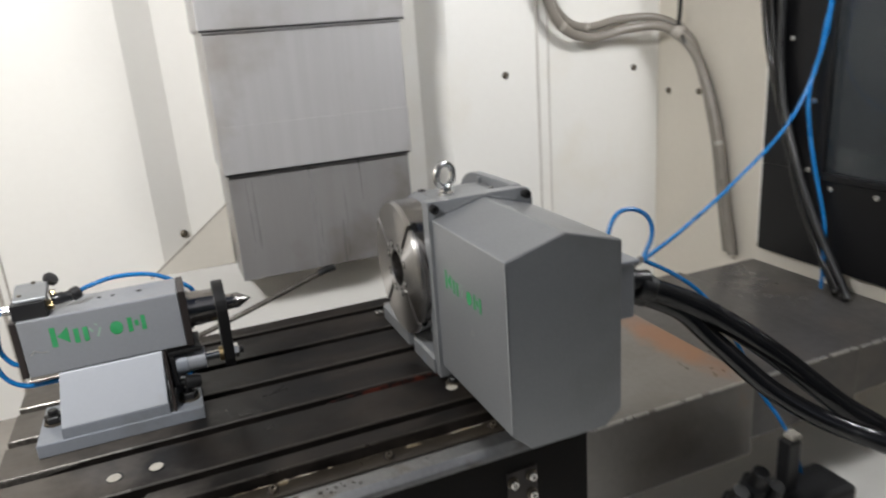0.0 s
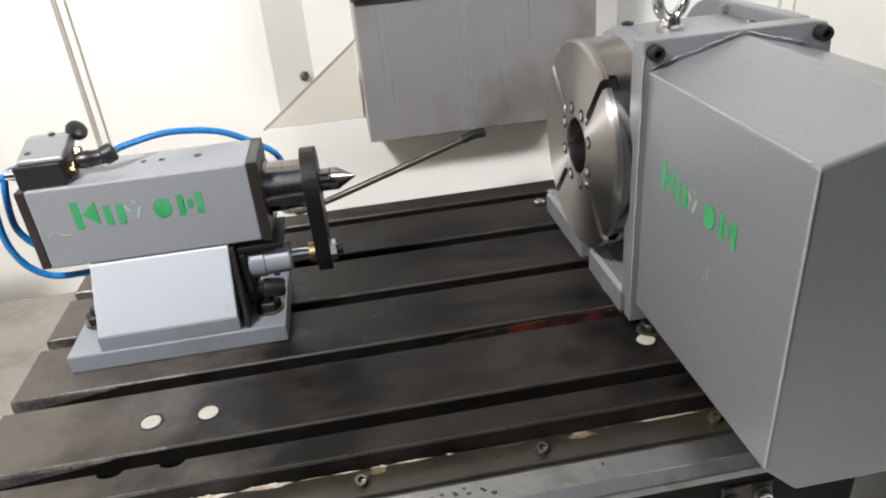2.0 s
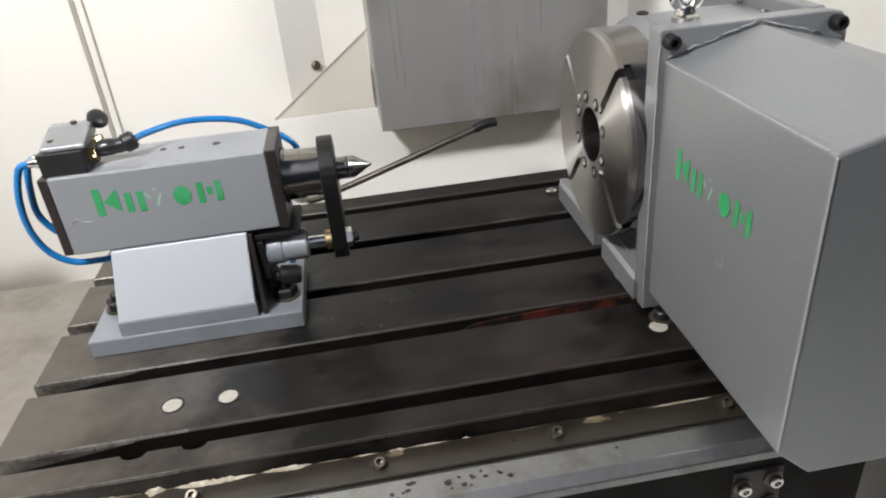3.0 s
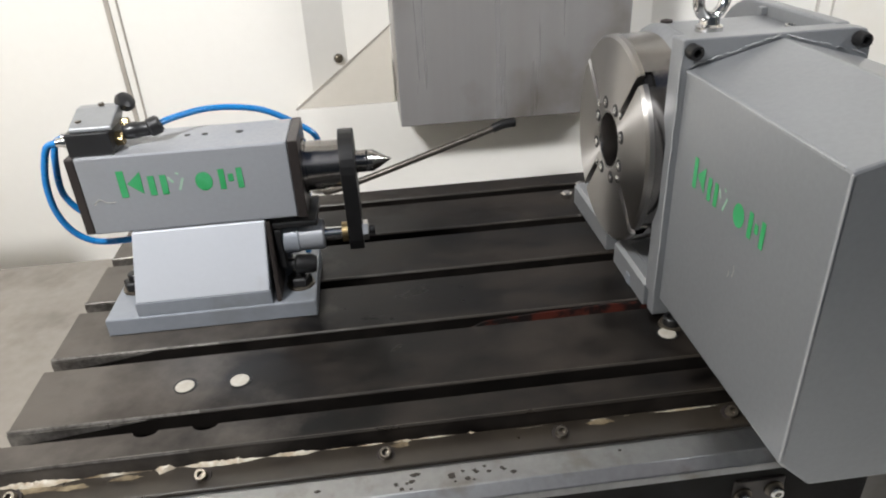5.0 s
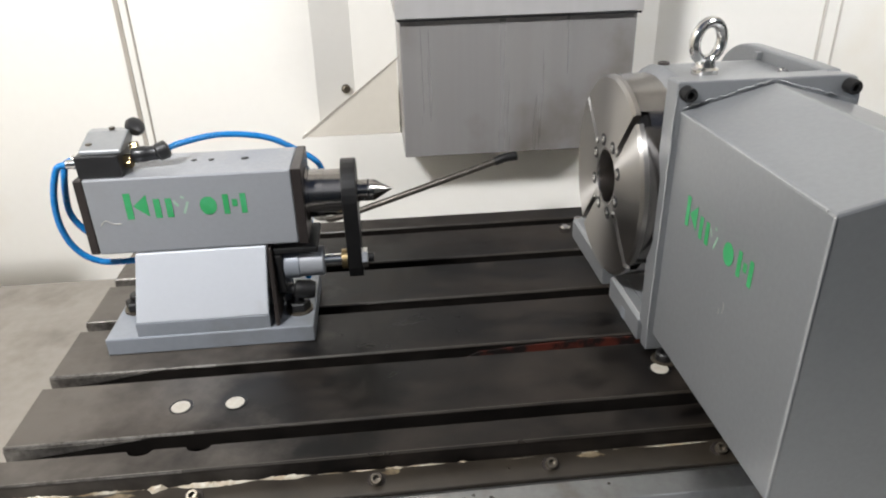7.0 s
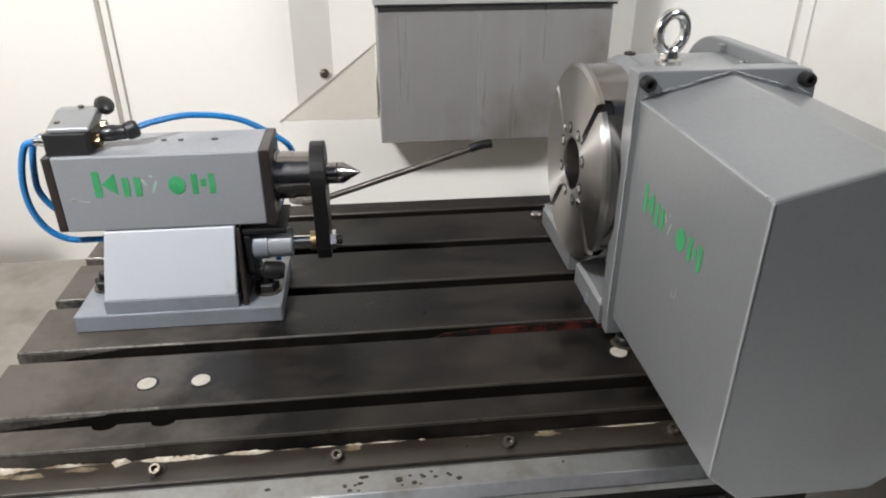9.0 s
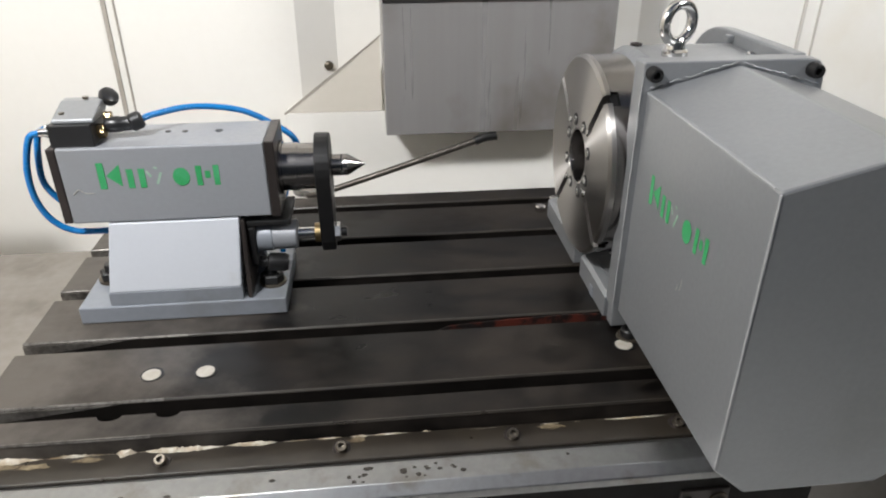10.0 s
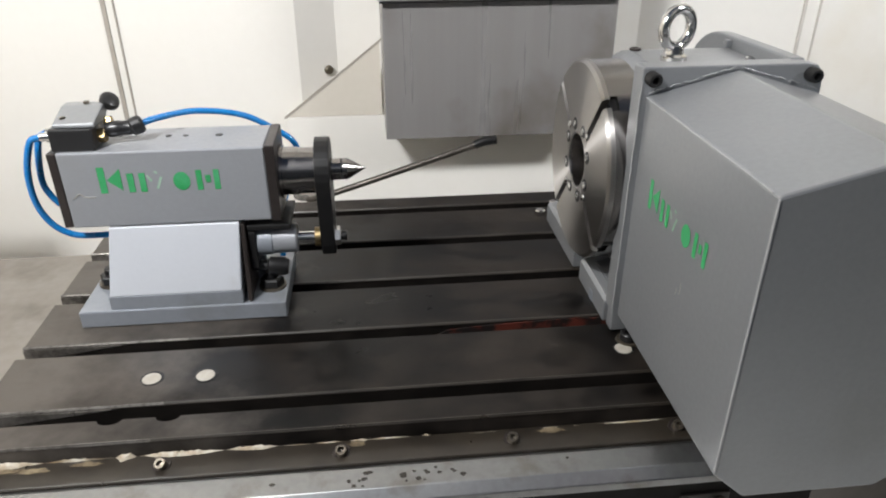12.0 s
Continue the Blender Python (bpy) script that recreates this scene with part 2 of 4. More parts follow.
# streaked grey that paints the reflection seen in the window pane
M_PANESHEEN = surface("grey_pane_reflection", (0.10, 0.112, 0.122), (0.16, 0.175, 0.19), 0.6, 0.0, 2, 30, 0.6, 0.0, (1, 8, 0.3))
M_CONCRETE = surface("workshop_floor_paint", (0.24, 0.25, 0.24), (0.17, 0.175, 0.17), 0.5, 0.0, 2, 40, 0.6, 0.1)
M_SHOPWALL = surface("workshop_wall_paint", (0.62, 0.63, 0.62), (0.54, 0.55, 0.54), 0.7, 0.0, 1.5, 40, 0.6, 0.1)
M_GLASS = bpy.data.materials.new("door_glass")
M_GLASS.use_nodes = True
g = M_GLASS.node_tree.nodes["Principled BSDF"]
g.inputs["Base Color"].default_value = (0.32, 0.35, 0.37, 1)
g.inputs["Roughness"].default_value = 0.045
g.inputs["Transmission Weight"].default_value = 0.9

# ---- mesh helpers ----


def root_place(ob):
    while ob.parent:
        ob = ob.parent
    return ob.location.copy()


def part(name, bm, material, parent=None, label="", smooth=False):
    """Links a bmesh, given in the place's own metres, as one mesh object under a thing, a part or nothing."""
    if parent:
        bmesh.ops.translate(bm, verts=bm.verts, vec=-root_place(parent))
    bmesh.ops.recalc_face_normals(bm, faces=bm.faces)
    me = bpy.data.meshes.new(name)
    bm.to_mesh(me)
    bm.free()
    me.materials.append(material)
    if smooth:
        for p in me.polygons:
            p.use_smooth = True
        me.set_sharp_from_angle(angle=radians(35))
    ob = new(name, me)
    if parent:
        ob.parent = parent
    if label:
        ob["label"] = label
    return ob


def thing(name, place, label, category, group="", kind=""):
    ob = new(name)
    ob.empty_display_size = 0.05
    ob.location = place
    return tagged(ob, label, category, group, kind)


def box(x0, x1, y0, y1, z0, z1, bevel=0.0, bm=None, seg=2):
    out = bm or bmesh.new()
    made = bmesh.ops.create_cube(out, size=1)["verts"]
    for v in made:
        v.co = Vector(((x0 + x1) / 2 + v.co.x * (x1 - x0), (y0 + y1) / 2 + v.co.y * (y1 - y0), (z0 + z1) / 2 + v.co.z * (z1 - z0)))
    if bevel:
        edges = list({e for v in made for e in v.link_edges})
        bmesh.ops.bevel(out, geom=edges, offset=bevel, segments=seg, affect="EDGES", profile=0.5)
    return out


def lathe(a, b, profile, n=32, bm=None, closed=False):
    """A turned piece along the line from a to b; profile: (part of the way, radius)."""
    out = bm or bmesh.new()
    a, b = Vector(a), Vector(b)
    way = (b - a)
    q = way.to_track_quat("Z", "Y")
    rings = []
    for s, r in profile:
        c = a + way * s
        if r <= 1e-6:
            rings.append([out.verts.new(c)])
        else:
            rings.append([out.verts.new(c + q @ Vector((r * math.cos(2 * math.pi * k / n), r * math.sin(2 * math.pi * k / n), 0))) for k in range(n)])
    for p, r in zip(rings, rings[1:] + rings[:1] if closed else rings[1:]):
        for k in range(n):
            f = [p[k % len(p)], p[(k + 1) % len(p)], r[(k + 1) % len(r)], r[k % len(r)]]
            f = list(dict.fromkeys(f))
            if len(f) > 2:
                out.faces.new(f)
    for ring in () if closed else (rings[0], rings[-1]):
        if len(ring) > 2:
            out.faces.new(ring)
    return out


def rod(a, b, r, n=24, chamfer=0.0, bm=None):
    length = (Vector(b) - Vector(a)).length
    c = min(chamfer / length, 0.4) if chamfer else 0
    prof = [(0, r - chamfer), (c, r), (1 - c, r), (1, r - chamfer)] if chamfer else [(0, r), (1, r)]
    return lathe(a, b, prof, n, bm)


def smooth_line(points, steps=10):
    pts = [Vector(p) for p in points]
    pts = [2 * pts[0] - pts[1], *pts, 2 * pts[-1] - pts[-2]]
    out = []
    for p0, p1, p2, p3 in zip(pts, pts[1:], pts[2:], pts[3:]):
        for s in range(steps):
            t = s / steps
            out.append(0.5 * (2 * p1 + (p2 - p0) * t + (2 * p0 - 5 * p1 + 4 * p2 - p3) * t * t + (3 * p1 - p0 - 3 * p2 + p3) * t ** 3))
    out.append(pts[-2])
    return out


def tube(points, r, n=12, steps=10, bm=None, uneven=0.0):
    out = bm or bmesh.new()
    line = smooth_line(points, steps)
    up = Vector((0.13, 0.21, 0.97)).normalized()
    rings = []
    for k, c in enumerate(line):
        way = (line[min(k + 1, len(line) - 1)] - line[max(k - 1, 0)]).normalized()
        side = way.cross(up)
        if side.length < 0.05:
            side = way.cross(Vector((1, 0, 0)))
        side.normalize()
        up = side.cross(way).normalized()
        rings.append([out.verts.new(c + (r * (1 + uneven * random.uniform(-1, 1))) * (side * math.cos(2 * math.pi * j / n) + up * math.sin(2 * math.pi * j / n))) for j in range(n)])
    for p, q in zip(rings, rings[1:]):
        for j in range(n):
            out.faces.new([p[j], p[(j + 1) % n], q[(j + 1) % n], q[j]])
    out.faces.new(rings[0])
    out.faces.new(rings[-1])
    return out


def prism(points, axis, lo, hi, bevel=0.0, bm=None):
    """A polygon pulled along an axis: points are (y, z), (x, z) or (x, y) for the axes x, y, z."""
    out = bm or bmesh.new()

    def at(p, v):
        return Vector({"x": (v, p[0], p[1]), "y": (p[0], v, p[1]), "z": (p[0], p[1], v)}[axis])

    a, b = [out.verts.new(at(p, lo)) for p in points], [out.verts.new(at(p, hi)) for p in points]
    faces = [out.faces.new(a), out.faces.new(b)]
    for k in range(len(points)):
        j = (k + 1) % len(points)
        faces.append(out.faces.new([a[k], a[j], b[j], b[k]]))
    if bevel:
        bmesh.ops.recalc_face_normals(out, faces=faces)
        bmesh.ops.bevel(out, geom=list({e for f in faces for e in f.edges}), offset=bevel, segments=2, affect="EDGES", profile=0.5)
    return out


def ring_points(cx, cy, r, a0, a1, n):
    return [(cx + r * math.cos(radians(a0 + (a1 - a0) * k / n)), cy + r * math.sin(radians(a0 + (a1 - a0) * k / n))) for k in range(n + 1)]


def socket_screw(place, way, r, h, parent=None, label="zinc hex socket head screw", material=None, washer=True, category="screw"):
    """A socket head screw whose head stands h proud of place along way."""
    p, w = Vector(place), Vector(way).normalized()
    bm = lathe(p, p + w * h, [(0, r), (0.85, r), (1, r * 0.86), (1, r * 0.52), (0.45, r * 0.5), (0.4, 0)], 20)
    if parent:
        head = part("screw", bm, material or M_BOLT, parent, smooth=True)
    else:
        head = part("screw", bm, material or M_BOLT, None, smooth=True)
        tagged(head, label, category)
    if washer:
        part("washer", lathe(p, p + w * h * 0.18, [(0, r * 1.45), (1, r * 1.4)], 20), M_BOLT, head if not parent else parent)
    return head


# ---- machine enclosure ----
Z_TABLE = 0.9


def plan_wall(name, line, z0, z1, thick, material, label):
    """An upright sheet wall that follows a line of the plan, with its thickness behind it."""
    pts = [Vector((x, y)) for x, y in line]
    back = []
    for k, p in enumerate(pts):
        a = (pts[k] - pts[k - 1]).normalized() if k else (pts[1] - pts[0]).normalized()
        b = (pts[k + 1] - pts[k]).normalized() if k < len(pts) - 1 else a
        d = (a + b).normalized()
        back.append(p + Vector((-d.y, d.x)) * thick)
    poly = [tuple(p) for p in pts] + [tuple(p) for p in reversed(back)]
    ob = part(name, prism(poly, "z", z0, z1), material)
    return tagged(ob, label, "wall", kind="structure")


Y_BACK = 0.835
wall_back = plan_wall("wall_north", [(-0.75, Y_BACK), (0.035, Y_BACK), (0.105, 0.875), (0.70, 0.875), (0.765, Y_BACK), (1.40, Y_BACK)], 0.5, 2.2, 0.02, M_WALL,
                      "cream enamelled sheet metal back wall of the machine enclosure")
wall_right = tagged(part("wall_east", box(1.40, 1.42, -0.9, Y_BACK + 0.02, 0.5, 2.2), M_YELLOWED_SHADED), "yellowed cream enamelled sheet metal side wall, darkened for shade", "wall", kind="structure")
wall_left = tagged(part("wall_west", box(-0.77, -0.75, -0.9, Y_BACK + 0.02, 0.5, 2.2), M_YELLOWED_SHADED), "yellowed cream sheet metal side wall beside the cover, darkened for shade", "wall", kind="structure")
jamb = tagged(part("wall_west_return", box(-0.75, -0.452, 0.4755, 0.4985, 0.8005, 1.0, 0.002), M_YELLOWED_SHADED), "low yellowed sheet metal return standing at the end of the cover", "wall", kind="structure")
pan = tagged(part("floor", box(-0.77, 1.42, -0.9, 0.875, 0.46, 0.5), M_WALL), "cream sheet metal chip pan under the table", "floor", kind="structure")
roof = tagged(part("ceiling", box(-0.77, 1.42, 0.15, 0.875, 2.2, 2.22), M_WALL), "cream sheet metal roof over the back of the machine", "ceiling", kind="structure")

# seams on the back wall
for x0, x1 in ((-0.299, -0.291), (-0.279, -0.276), (1.012, 1.018), (1.045, 1.048)):
    part("seam", box(x0, x1, Y_BACK - 0.004, Y_BACK + 0.001, 0.5, 2.2, 0.001), M_GASKET if x0 < 0 else M_SEAM, wall_back)
# screws of the wall sheets
for place, way in (((0.088, 0.862, 0.99), (0.3, -1, 0)), ((0.055, 0.843, 0.875), (0.3, -1, 0)), ((0.92, Y_BACK, 1.27), (0, -1, 0)), ((1.317, Y_BACK, 1.255), (0, -1, 0)),
                   ((1.40, 0.788, 1.187), (-1, 0, 0)), ((1.40, 0.669, 1.19), (-1, 0, 0))):
    s = part("screw", lathe(Vector(place), Vector(place) + Vector(way).normalized() * 0.006, [(0, 0.009), (0.5, 0.0085), (1, 0.005), (1, 0)], 14), M_BOLT, smooth=True)
    tagged(s, "small dull zinc wall screw", "screw", "screws of the wall sheets")

# workshop round the machine
tagged(part("ground", box(-6, 7, -6, 4, -0.05, 0.0), M_CONCRETE), "grey painted concrete workshop floor", "floor", kind="structure")
for name, b in (("wall_workshop_south", (-6, 7, -6.1, -6, 0, 4.2)), ("wall_workshop_east", (7, 7.1, -6, 4, 0, 4.2)), ("wall_workshop_north", (-6, 7, 4, 4.1, 0, 4.2))):
    tagged(part(name, box(*b), M_SHOPWALL), "plain light grey workshop wall", "wall", kind="structure")
for k, (x0, x1) in enumerate(((-0.77, -0.74), (1.39, 1.42))):
    tagged(part("front_post", box(x0, x1, -0.95, -0.9, 0.0, 2.2, 0.002), M_WALL), "cream enclosure post beside the open door", "post", kind="structure")
tagged(part("machine_base", box(-0.77, 1.42, -0.9, 0.875, 0.0, 0.46, 0.004), M_APRON), "grey cast machine base under the chip pan", "machine base", kind="structure")

# ---- column cover ----
column = thing("column_way_cover", (0.389, 0.78, 0.9), "grey steel telescopic cover of the machine column, streaked and worn", "machine cover")
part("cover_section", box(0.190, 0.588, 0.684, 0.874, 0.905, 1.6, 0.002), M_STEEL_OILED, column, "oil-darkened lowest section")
part("cover_section", box(0.184, 0.592, 0.674, 0.874, 1.141, 1.7, 0.002), M_STEEL_COVER, column)
part("cover_section", box(0.178, 0.600, 0.664, 0.874, 1.425, 2.199, 0.002), M_STEEL_COVER, column)
part("wiper_lip", box(0.186, 0.590, 0.670, 0.6735, 1.1375, 1.1408, 0.001), M_BLACK, column)
part("wiper_lip", box(0.180, 0.598, 0.660, 0.6635, 1.4215, 1.4248, 0.001), M_BLACK, column)
part("band", box(0.1835, 0.5925, 0.6715, 0.6738, 1.1415, 1.238, 0.0006, seg=1), M_STEEL_COVER, column)

# sloping guard sheet beside the column
guard = thing("splash_guard", (0.1, 0.8, 0.916), "tan sheet metal triangular splash guard beside the column foot", "guard")
part("guard_sheet", prism([(0.008, 0.918), (0.186, 0.918), (0.186, 1.057)], "y", 0.797, 0.800), M_GUARD, guard)
part("guard_edge", prism([(0.002, 0.9155), (0.0055, 0.9155), (0.190, 1.0572), (0.190, 1.0600), (0.002, 0.9185)], "y", 0.7955, 0.797), M_GASKET, guard)
part("lower_sheet", box(0.004, 0.62, 0.797, 0.874, 0.5, 0.916, 0.001), M_WALL, guard)

# coolant wand behind the table
wand = thing("coolant_wand", (0.06, 0.6, 0.83), "dark steel coolant pipe with a black nozzle, leaning behind the table", "pipe")
part("holder", box(0.0, 0.04, 0.770, 0.7965, 0.775, 0.815, 0.003), M_BLACK, wand)
part("pipe", tube([(0.02, 0.775, 0.795), (0.02, 0.70, 0.80), (0.045, 0.625, 0.825), (0.09, 0.6, 0.841), (0.345, 0.6, 0.922)], 0.0055, 12), M_PIPE, wand, smooth=True)
part("nozzle", tube([(0.335, 0.6, 0.919), (0.352, 0.6, 0.925), (0.372, 0.6, 0.927)], 0.0075, 12), M_BLACK, wand, smooth=True)

# ---- table ----
table = thing("machine_table", (0.19, 0.2, 0.75), "dark oily cast iron machine table with five T-slots", "machine table")
TX0, TX1 = -0.19, 0.563
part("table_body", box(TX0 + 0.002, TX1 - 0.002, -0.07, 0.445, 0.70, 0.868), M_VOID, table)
edges = [-0.0465, 0.0, 0.1, 0.2, 0.3, 0.4, 0.45]
SLOT = 0.018
for k in range(6):
    y0 = edges[k]
    y1 = edges[k + 1] - SLOT if k < 5 else 0.436
    if k == 0:
        # the front strip has two round bites in its slot edge
        pts = [(TX0, y0), (TX1, y0), (TX1, y1)]
        for cx in (-0.022, -0.071):
            pts += [(cx + 0.0105 * math.cos(radians(a)), y1 - 0.0065 * math.sin(radians(a))) for a in range(0, 181, 20)]
        pts += [(TX0, y1)]
        bm = prism(pts, "z", 0.882, Z_TABLE)
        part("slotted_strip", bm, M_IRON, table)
    else:
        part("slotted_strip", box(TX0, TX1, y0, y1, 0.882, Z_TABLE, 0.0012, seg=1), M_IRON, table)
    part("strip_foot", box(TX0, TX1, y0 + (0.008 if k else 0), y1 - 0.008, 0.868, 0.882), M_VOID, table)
# black sheets over the slot walls, the shade as colour, tapering to the left
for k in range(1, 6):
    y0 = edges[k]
    part("slot_shade", prism([(-0.185, 0.8822), (TX1, 0.8822), (TX1, 0.8984), (-0.045 - 0.02 * k, 0.8984)], "y", y0 - 0.0012, y0 + 0.0004), M_VOID, table, "black sheet for the shade in the slot")
# worn slot edges: highlight painted on the left, dull brown beyond
for k in range(6):
    y0 = edges[k]
    rim = [(y0 - 0.0004, 0.8978), (y0 - 0.0004, 0.8990), (y0 + 0.0006, 0.9003), (y0 + 0.0014, 0.9003), (y0 + 0.0014, 0.8985)]
    part("worn_edge", prism(rim, "x", TX0, -0.03), M_WORN_GLINT, table, "worn slot edge with a painted highlight")
    part("dull_edge", prism(rim, "x", -0.03, TX1), M_STRIP, table, "dull brown slot edge")
# bright wedges paint the light on the left ends of the slot sides
for k in range(1, 5):
    y0 = edges[k]
    part("lit_end", prism([(TX0, 0.8845), (TX0, 0.8976), (-0.055 - 0.02 * k, 0.8976)], "y", y0 - 0.0016, y0 + 0.0012), M_WORN_GLINT, table, "end of the slot side, painted as lit")
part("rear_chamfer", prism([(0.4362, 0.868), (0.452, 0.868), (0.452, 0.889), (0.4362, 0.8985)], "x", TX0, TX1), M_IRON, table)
part("front_strip", box(TX0, TX1, -0.0745, -0.0470, 0.86, 0.884, 0.001), M_STRIP, table, "oil-stained brown strip with socket screws")
part("sill", prism([(-0.075, 0.868), (-0.075, 0.881), (-0.080, 0.8835), (-0.100, 0.881), (-0.108, 0.873), (-0.109, 0.866)], "x", TX0, TX1, 0.0008), M_SILL, table, "bare worn metal front edge")
part("apron", box(TX0, TX1, -0.0660, -0.040, 0.62, 0.8595, 0.002), M_APRON, table, "dark grey table front")
for x in (-0.166, -0.020, 0.127, 0.273, 0.420):
    socket_screw((x, -0.0600, 0.8825), (0.0, -0.5, 1), 0.0050, 0.0085, table, washer=False)
    part("washer", lathe((x, -0.0605, 0.8835), (x, -0.0609, 0.8852), [(0, 0.0078), (1, 0.0075)], 20), M_BROWNBLACK, table)
for x in (-0.049, 0.0, 0.403):
    part("plug", lathe((x - 0.0004, 0.0362, 0.897), (x - 0.0004, 0.0362, 0.9012), [(0, 0.0090), (0.8, 0.0088), (1, 0.0080)], 24), M_PLUG, table, "white filler plug")
    # black disc, set off centre, as the shade crescent of the countersink
    part("plug_shade", lathe((x, 0.037, 0.897), (x, 0.037, 0.9006), [(0, 0.0112), (1, 0.0106)], 24), M_BLACK, table)
part("slot_residue", prism([(0.215, 0.884), (0.26, 0.8825), (0.41, 0.8825), (0.41, 0.897), (0.36, 0.8985), (0.28, 0.896), (0.235, 0.893)], "y", 0.0972, 0.0998), M_REDOIL, table, "rust-red oil residue")
pit_rng = random.Random(11)
for k in range(26):
    px = pit_rng.uniform(0.13, 0.235) if k < 18 else pit_rng.uniform(-0.15, 0.40)
    py, pr = pit_rng.uniform(-0.098, -0.084), pit_rng.uniform(0.0010, 0.0028)
    pz = 0.8835 - (0.0025 / 0.02) * (-0.080 - py)
    blot = [(px + pr * pit_rng.uniform(0.6, 1.5) * math.cos(q * 0.785), py + pr * pit_rng.uniform(0.5, 1.0) * math.sin(q * 0.785)) for q in range(8)]
    part("pit", prism(blot, "z", pz - 0.001, pz + 0.0004), M_STRIP, table)
# squeezed-out sealant along the front edge
seal_rng = random.Random(4)


def ribbon(x0, x1, y, z, wide, high):
    """A flat torn strip of sealant lying along x, ragged on both sides."""
    n = max(5, int((x1 - x0) / 0.0022))
    bm = bmesh.new()
    rows = []
    w = wide
    for q in range(n + 1):
        w = max(0.15 * wide, min(1.25 * wide, w + seal_rng.uniform(-0.35, 0.35) * wide))
        end = min(1, 3.0 * min(q, n - q) / n + 0.12)
        x = x0 + (x1 - x0) * q / n
        lift = high * seal_rng.uniform(0.6, 1.2) * end
        rows.append([bm.verts.new((x, y, z)), bm.verts.new((x, y - 0.0005, z + lift)), bm.verts.new((x, y - w * end * 0.6, z + lift * 0.75)), bm.verts.new((x, y - w * end, z))])
    for p, r in zip(rows, rows[1:]):
        for j in range(4):
            bm.faces.new([p[j], p[(j + 1) % 4], r[(j + 1) % 4], r[j]])
    bm.faces.new(rows[0])
    bm.faces.new(rows[-1])
    return bm


for x0, x1, wide, high in ((-0.188, -0.118, 0.0042, 0.0040), (-0.116, -0.062, 0.0022, 0.0025), (-0.060, -0.043, 0.0050, 0.0045), (-0.042, 0.028, 0.0034, 0.0030), (0.030, 0.073, 0.0030, 0.0032),
                           (0.078, 0.100, 0.0008, 0.0010), (0.104, 0.127, 0.0014, 0.0014), (0.134, 0.150, 0.0034, 0.0016), (0.150, 0.186, 0.0013, 0.0013), (0.196, 0.204, 0.0014, 0.0014),
                           (0.235, 0.262, 0.0008, 0.0008), (0.300, 0.318, 0.0014, 0.0010), (0.330, 0.336, 0.0016, 0.0014), (0.352, 0.418, 0.0014, 0.0013)):
    part("sealant", ribbon(x0, x1, -0.0470 - (0.002 if x0 > 0.2 else 0.0), 0.8838, wide, high), M_SEAL, table, smooth=True)
for sx, sy, sl in ((-0.150, -0.0545, 0.020), (-0.122, -0.0560, 0.014), (-0.082, -0.0530, 0.012), (0.140, -0.0520, 0.008), (0.310, -0.0530, 0.012)):
    smear = [(sx + sl * math.cos(2 * math.pi * q / 18) * seal_rng.uniform(0.7, 1.2), sy + 0.0034 * math.sin(2 * math.pi * q / 18) * seal_rng.uniform(0.5, 1.2)) for q in range(18)]
    part("sealant_smear", prism(smear, "z", 0.8838, 0.8844), M_SMEAR, table)

bracket = thing("stop_bracket", (0.457, -0.069, 0.78), "dark steel stop plate with socket screws on the table front", "bracket")
part("plate", box(0.431, 0.479, -0.0720, -0.0662, 0.756, 0.812, 0.002), M_BROWNBLACK, bracket)
for x, z in ((0.440, 0.794), (0.469, 0.798), (0.469, 0.768)):
    socket_screw((x, -0.0720, z), (0, -1, 0), 0.0062, 0.008, bracket, material=M_CHROME)

# ---- telescopic covers of the table's ways ----
cover_r = thing("way_cover", (0.95, 0.2, 0.6), "brown oil-stained telescopic steel cover beside the table, with a rust patch", "machine cover", "telescopic way covers")
for x0, x1, d, z, low in ((0.55, 0.925, 0.0, 0.80, 0.655), (0.90, 1.18, 0.006, 0.794, 0.678), (1.16, 1.402, 0.012, 0.788, 0.69)):
    part("cover_section", box(x0, x1, -0.022 + d, 0.47 - d, low, z, 0.003), M_WAY if d == 0 else M_WAY_OILED, cover_r)
    for a, b in ((0.13, 0.42), (0.45, 0.70), (0.74, 0.97)):
        part("worn_edge", box(x0 + (x1 - x0) * a, x0 + (x1 - x0) * b, -0.0232 + d, -0.0175 + d, z - 0.0035, z + 0.0009, 0.001, seg=1), M_BRIGHT, cover_r, "bright worn edge")
cover_l = thing("way_cover", (-0.4, 0.2, 0.6), "brown-grey oil-filmed telescopic steel cover beside the table", "machine cover", "telescopic way covers")
for x0, x1, d, z in ((-0.46, -0.18, 0.0, 0.80), (-0.748, -0.44, 0.006, 0.794)):
    part("cover_section", box(x0, x1, -0.06 + d, 0.499 - d, 0.55, z, 0.003), M_WAY_PALE, cover_l)

# ---- tailstock ----
AX_Y, AX_Z = 0.18, 1.046
tail = thing("tailstock", (-0.04, AX_Y, Z_TABLE), "silver-grey tailstock on a white riser, clamped on the table", "tailstock")
base = part("base_plate", box(-0.143, 0.067, 0.130, 0.245, 0.9, 0.919, 0.0015), M_BASE, tail, "blue-grey painted base plate")
lean_foot = [(0.1320, 0.919), (0.1325, 0.934), (0.214, 0.934), (0.214, 0.919)]
part("riser_foot", prism(lean_foot, "x", -0.1105, 0.0235, 0.0008), M_BASE, tail)
riser_bm = prism([(-0.1095, 0.934), (0.0225, 0.934), (0.0280, 1.0065), (-0.0985, 1.0065)], "y", 0.133, 0.213)
for v in riser_bm.verts:
    if v.co.y < 0.15 and v.co.z > 0.96:
        v.co.y = 0.1445
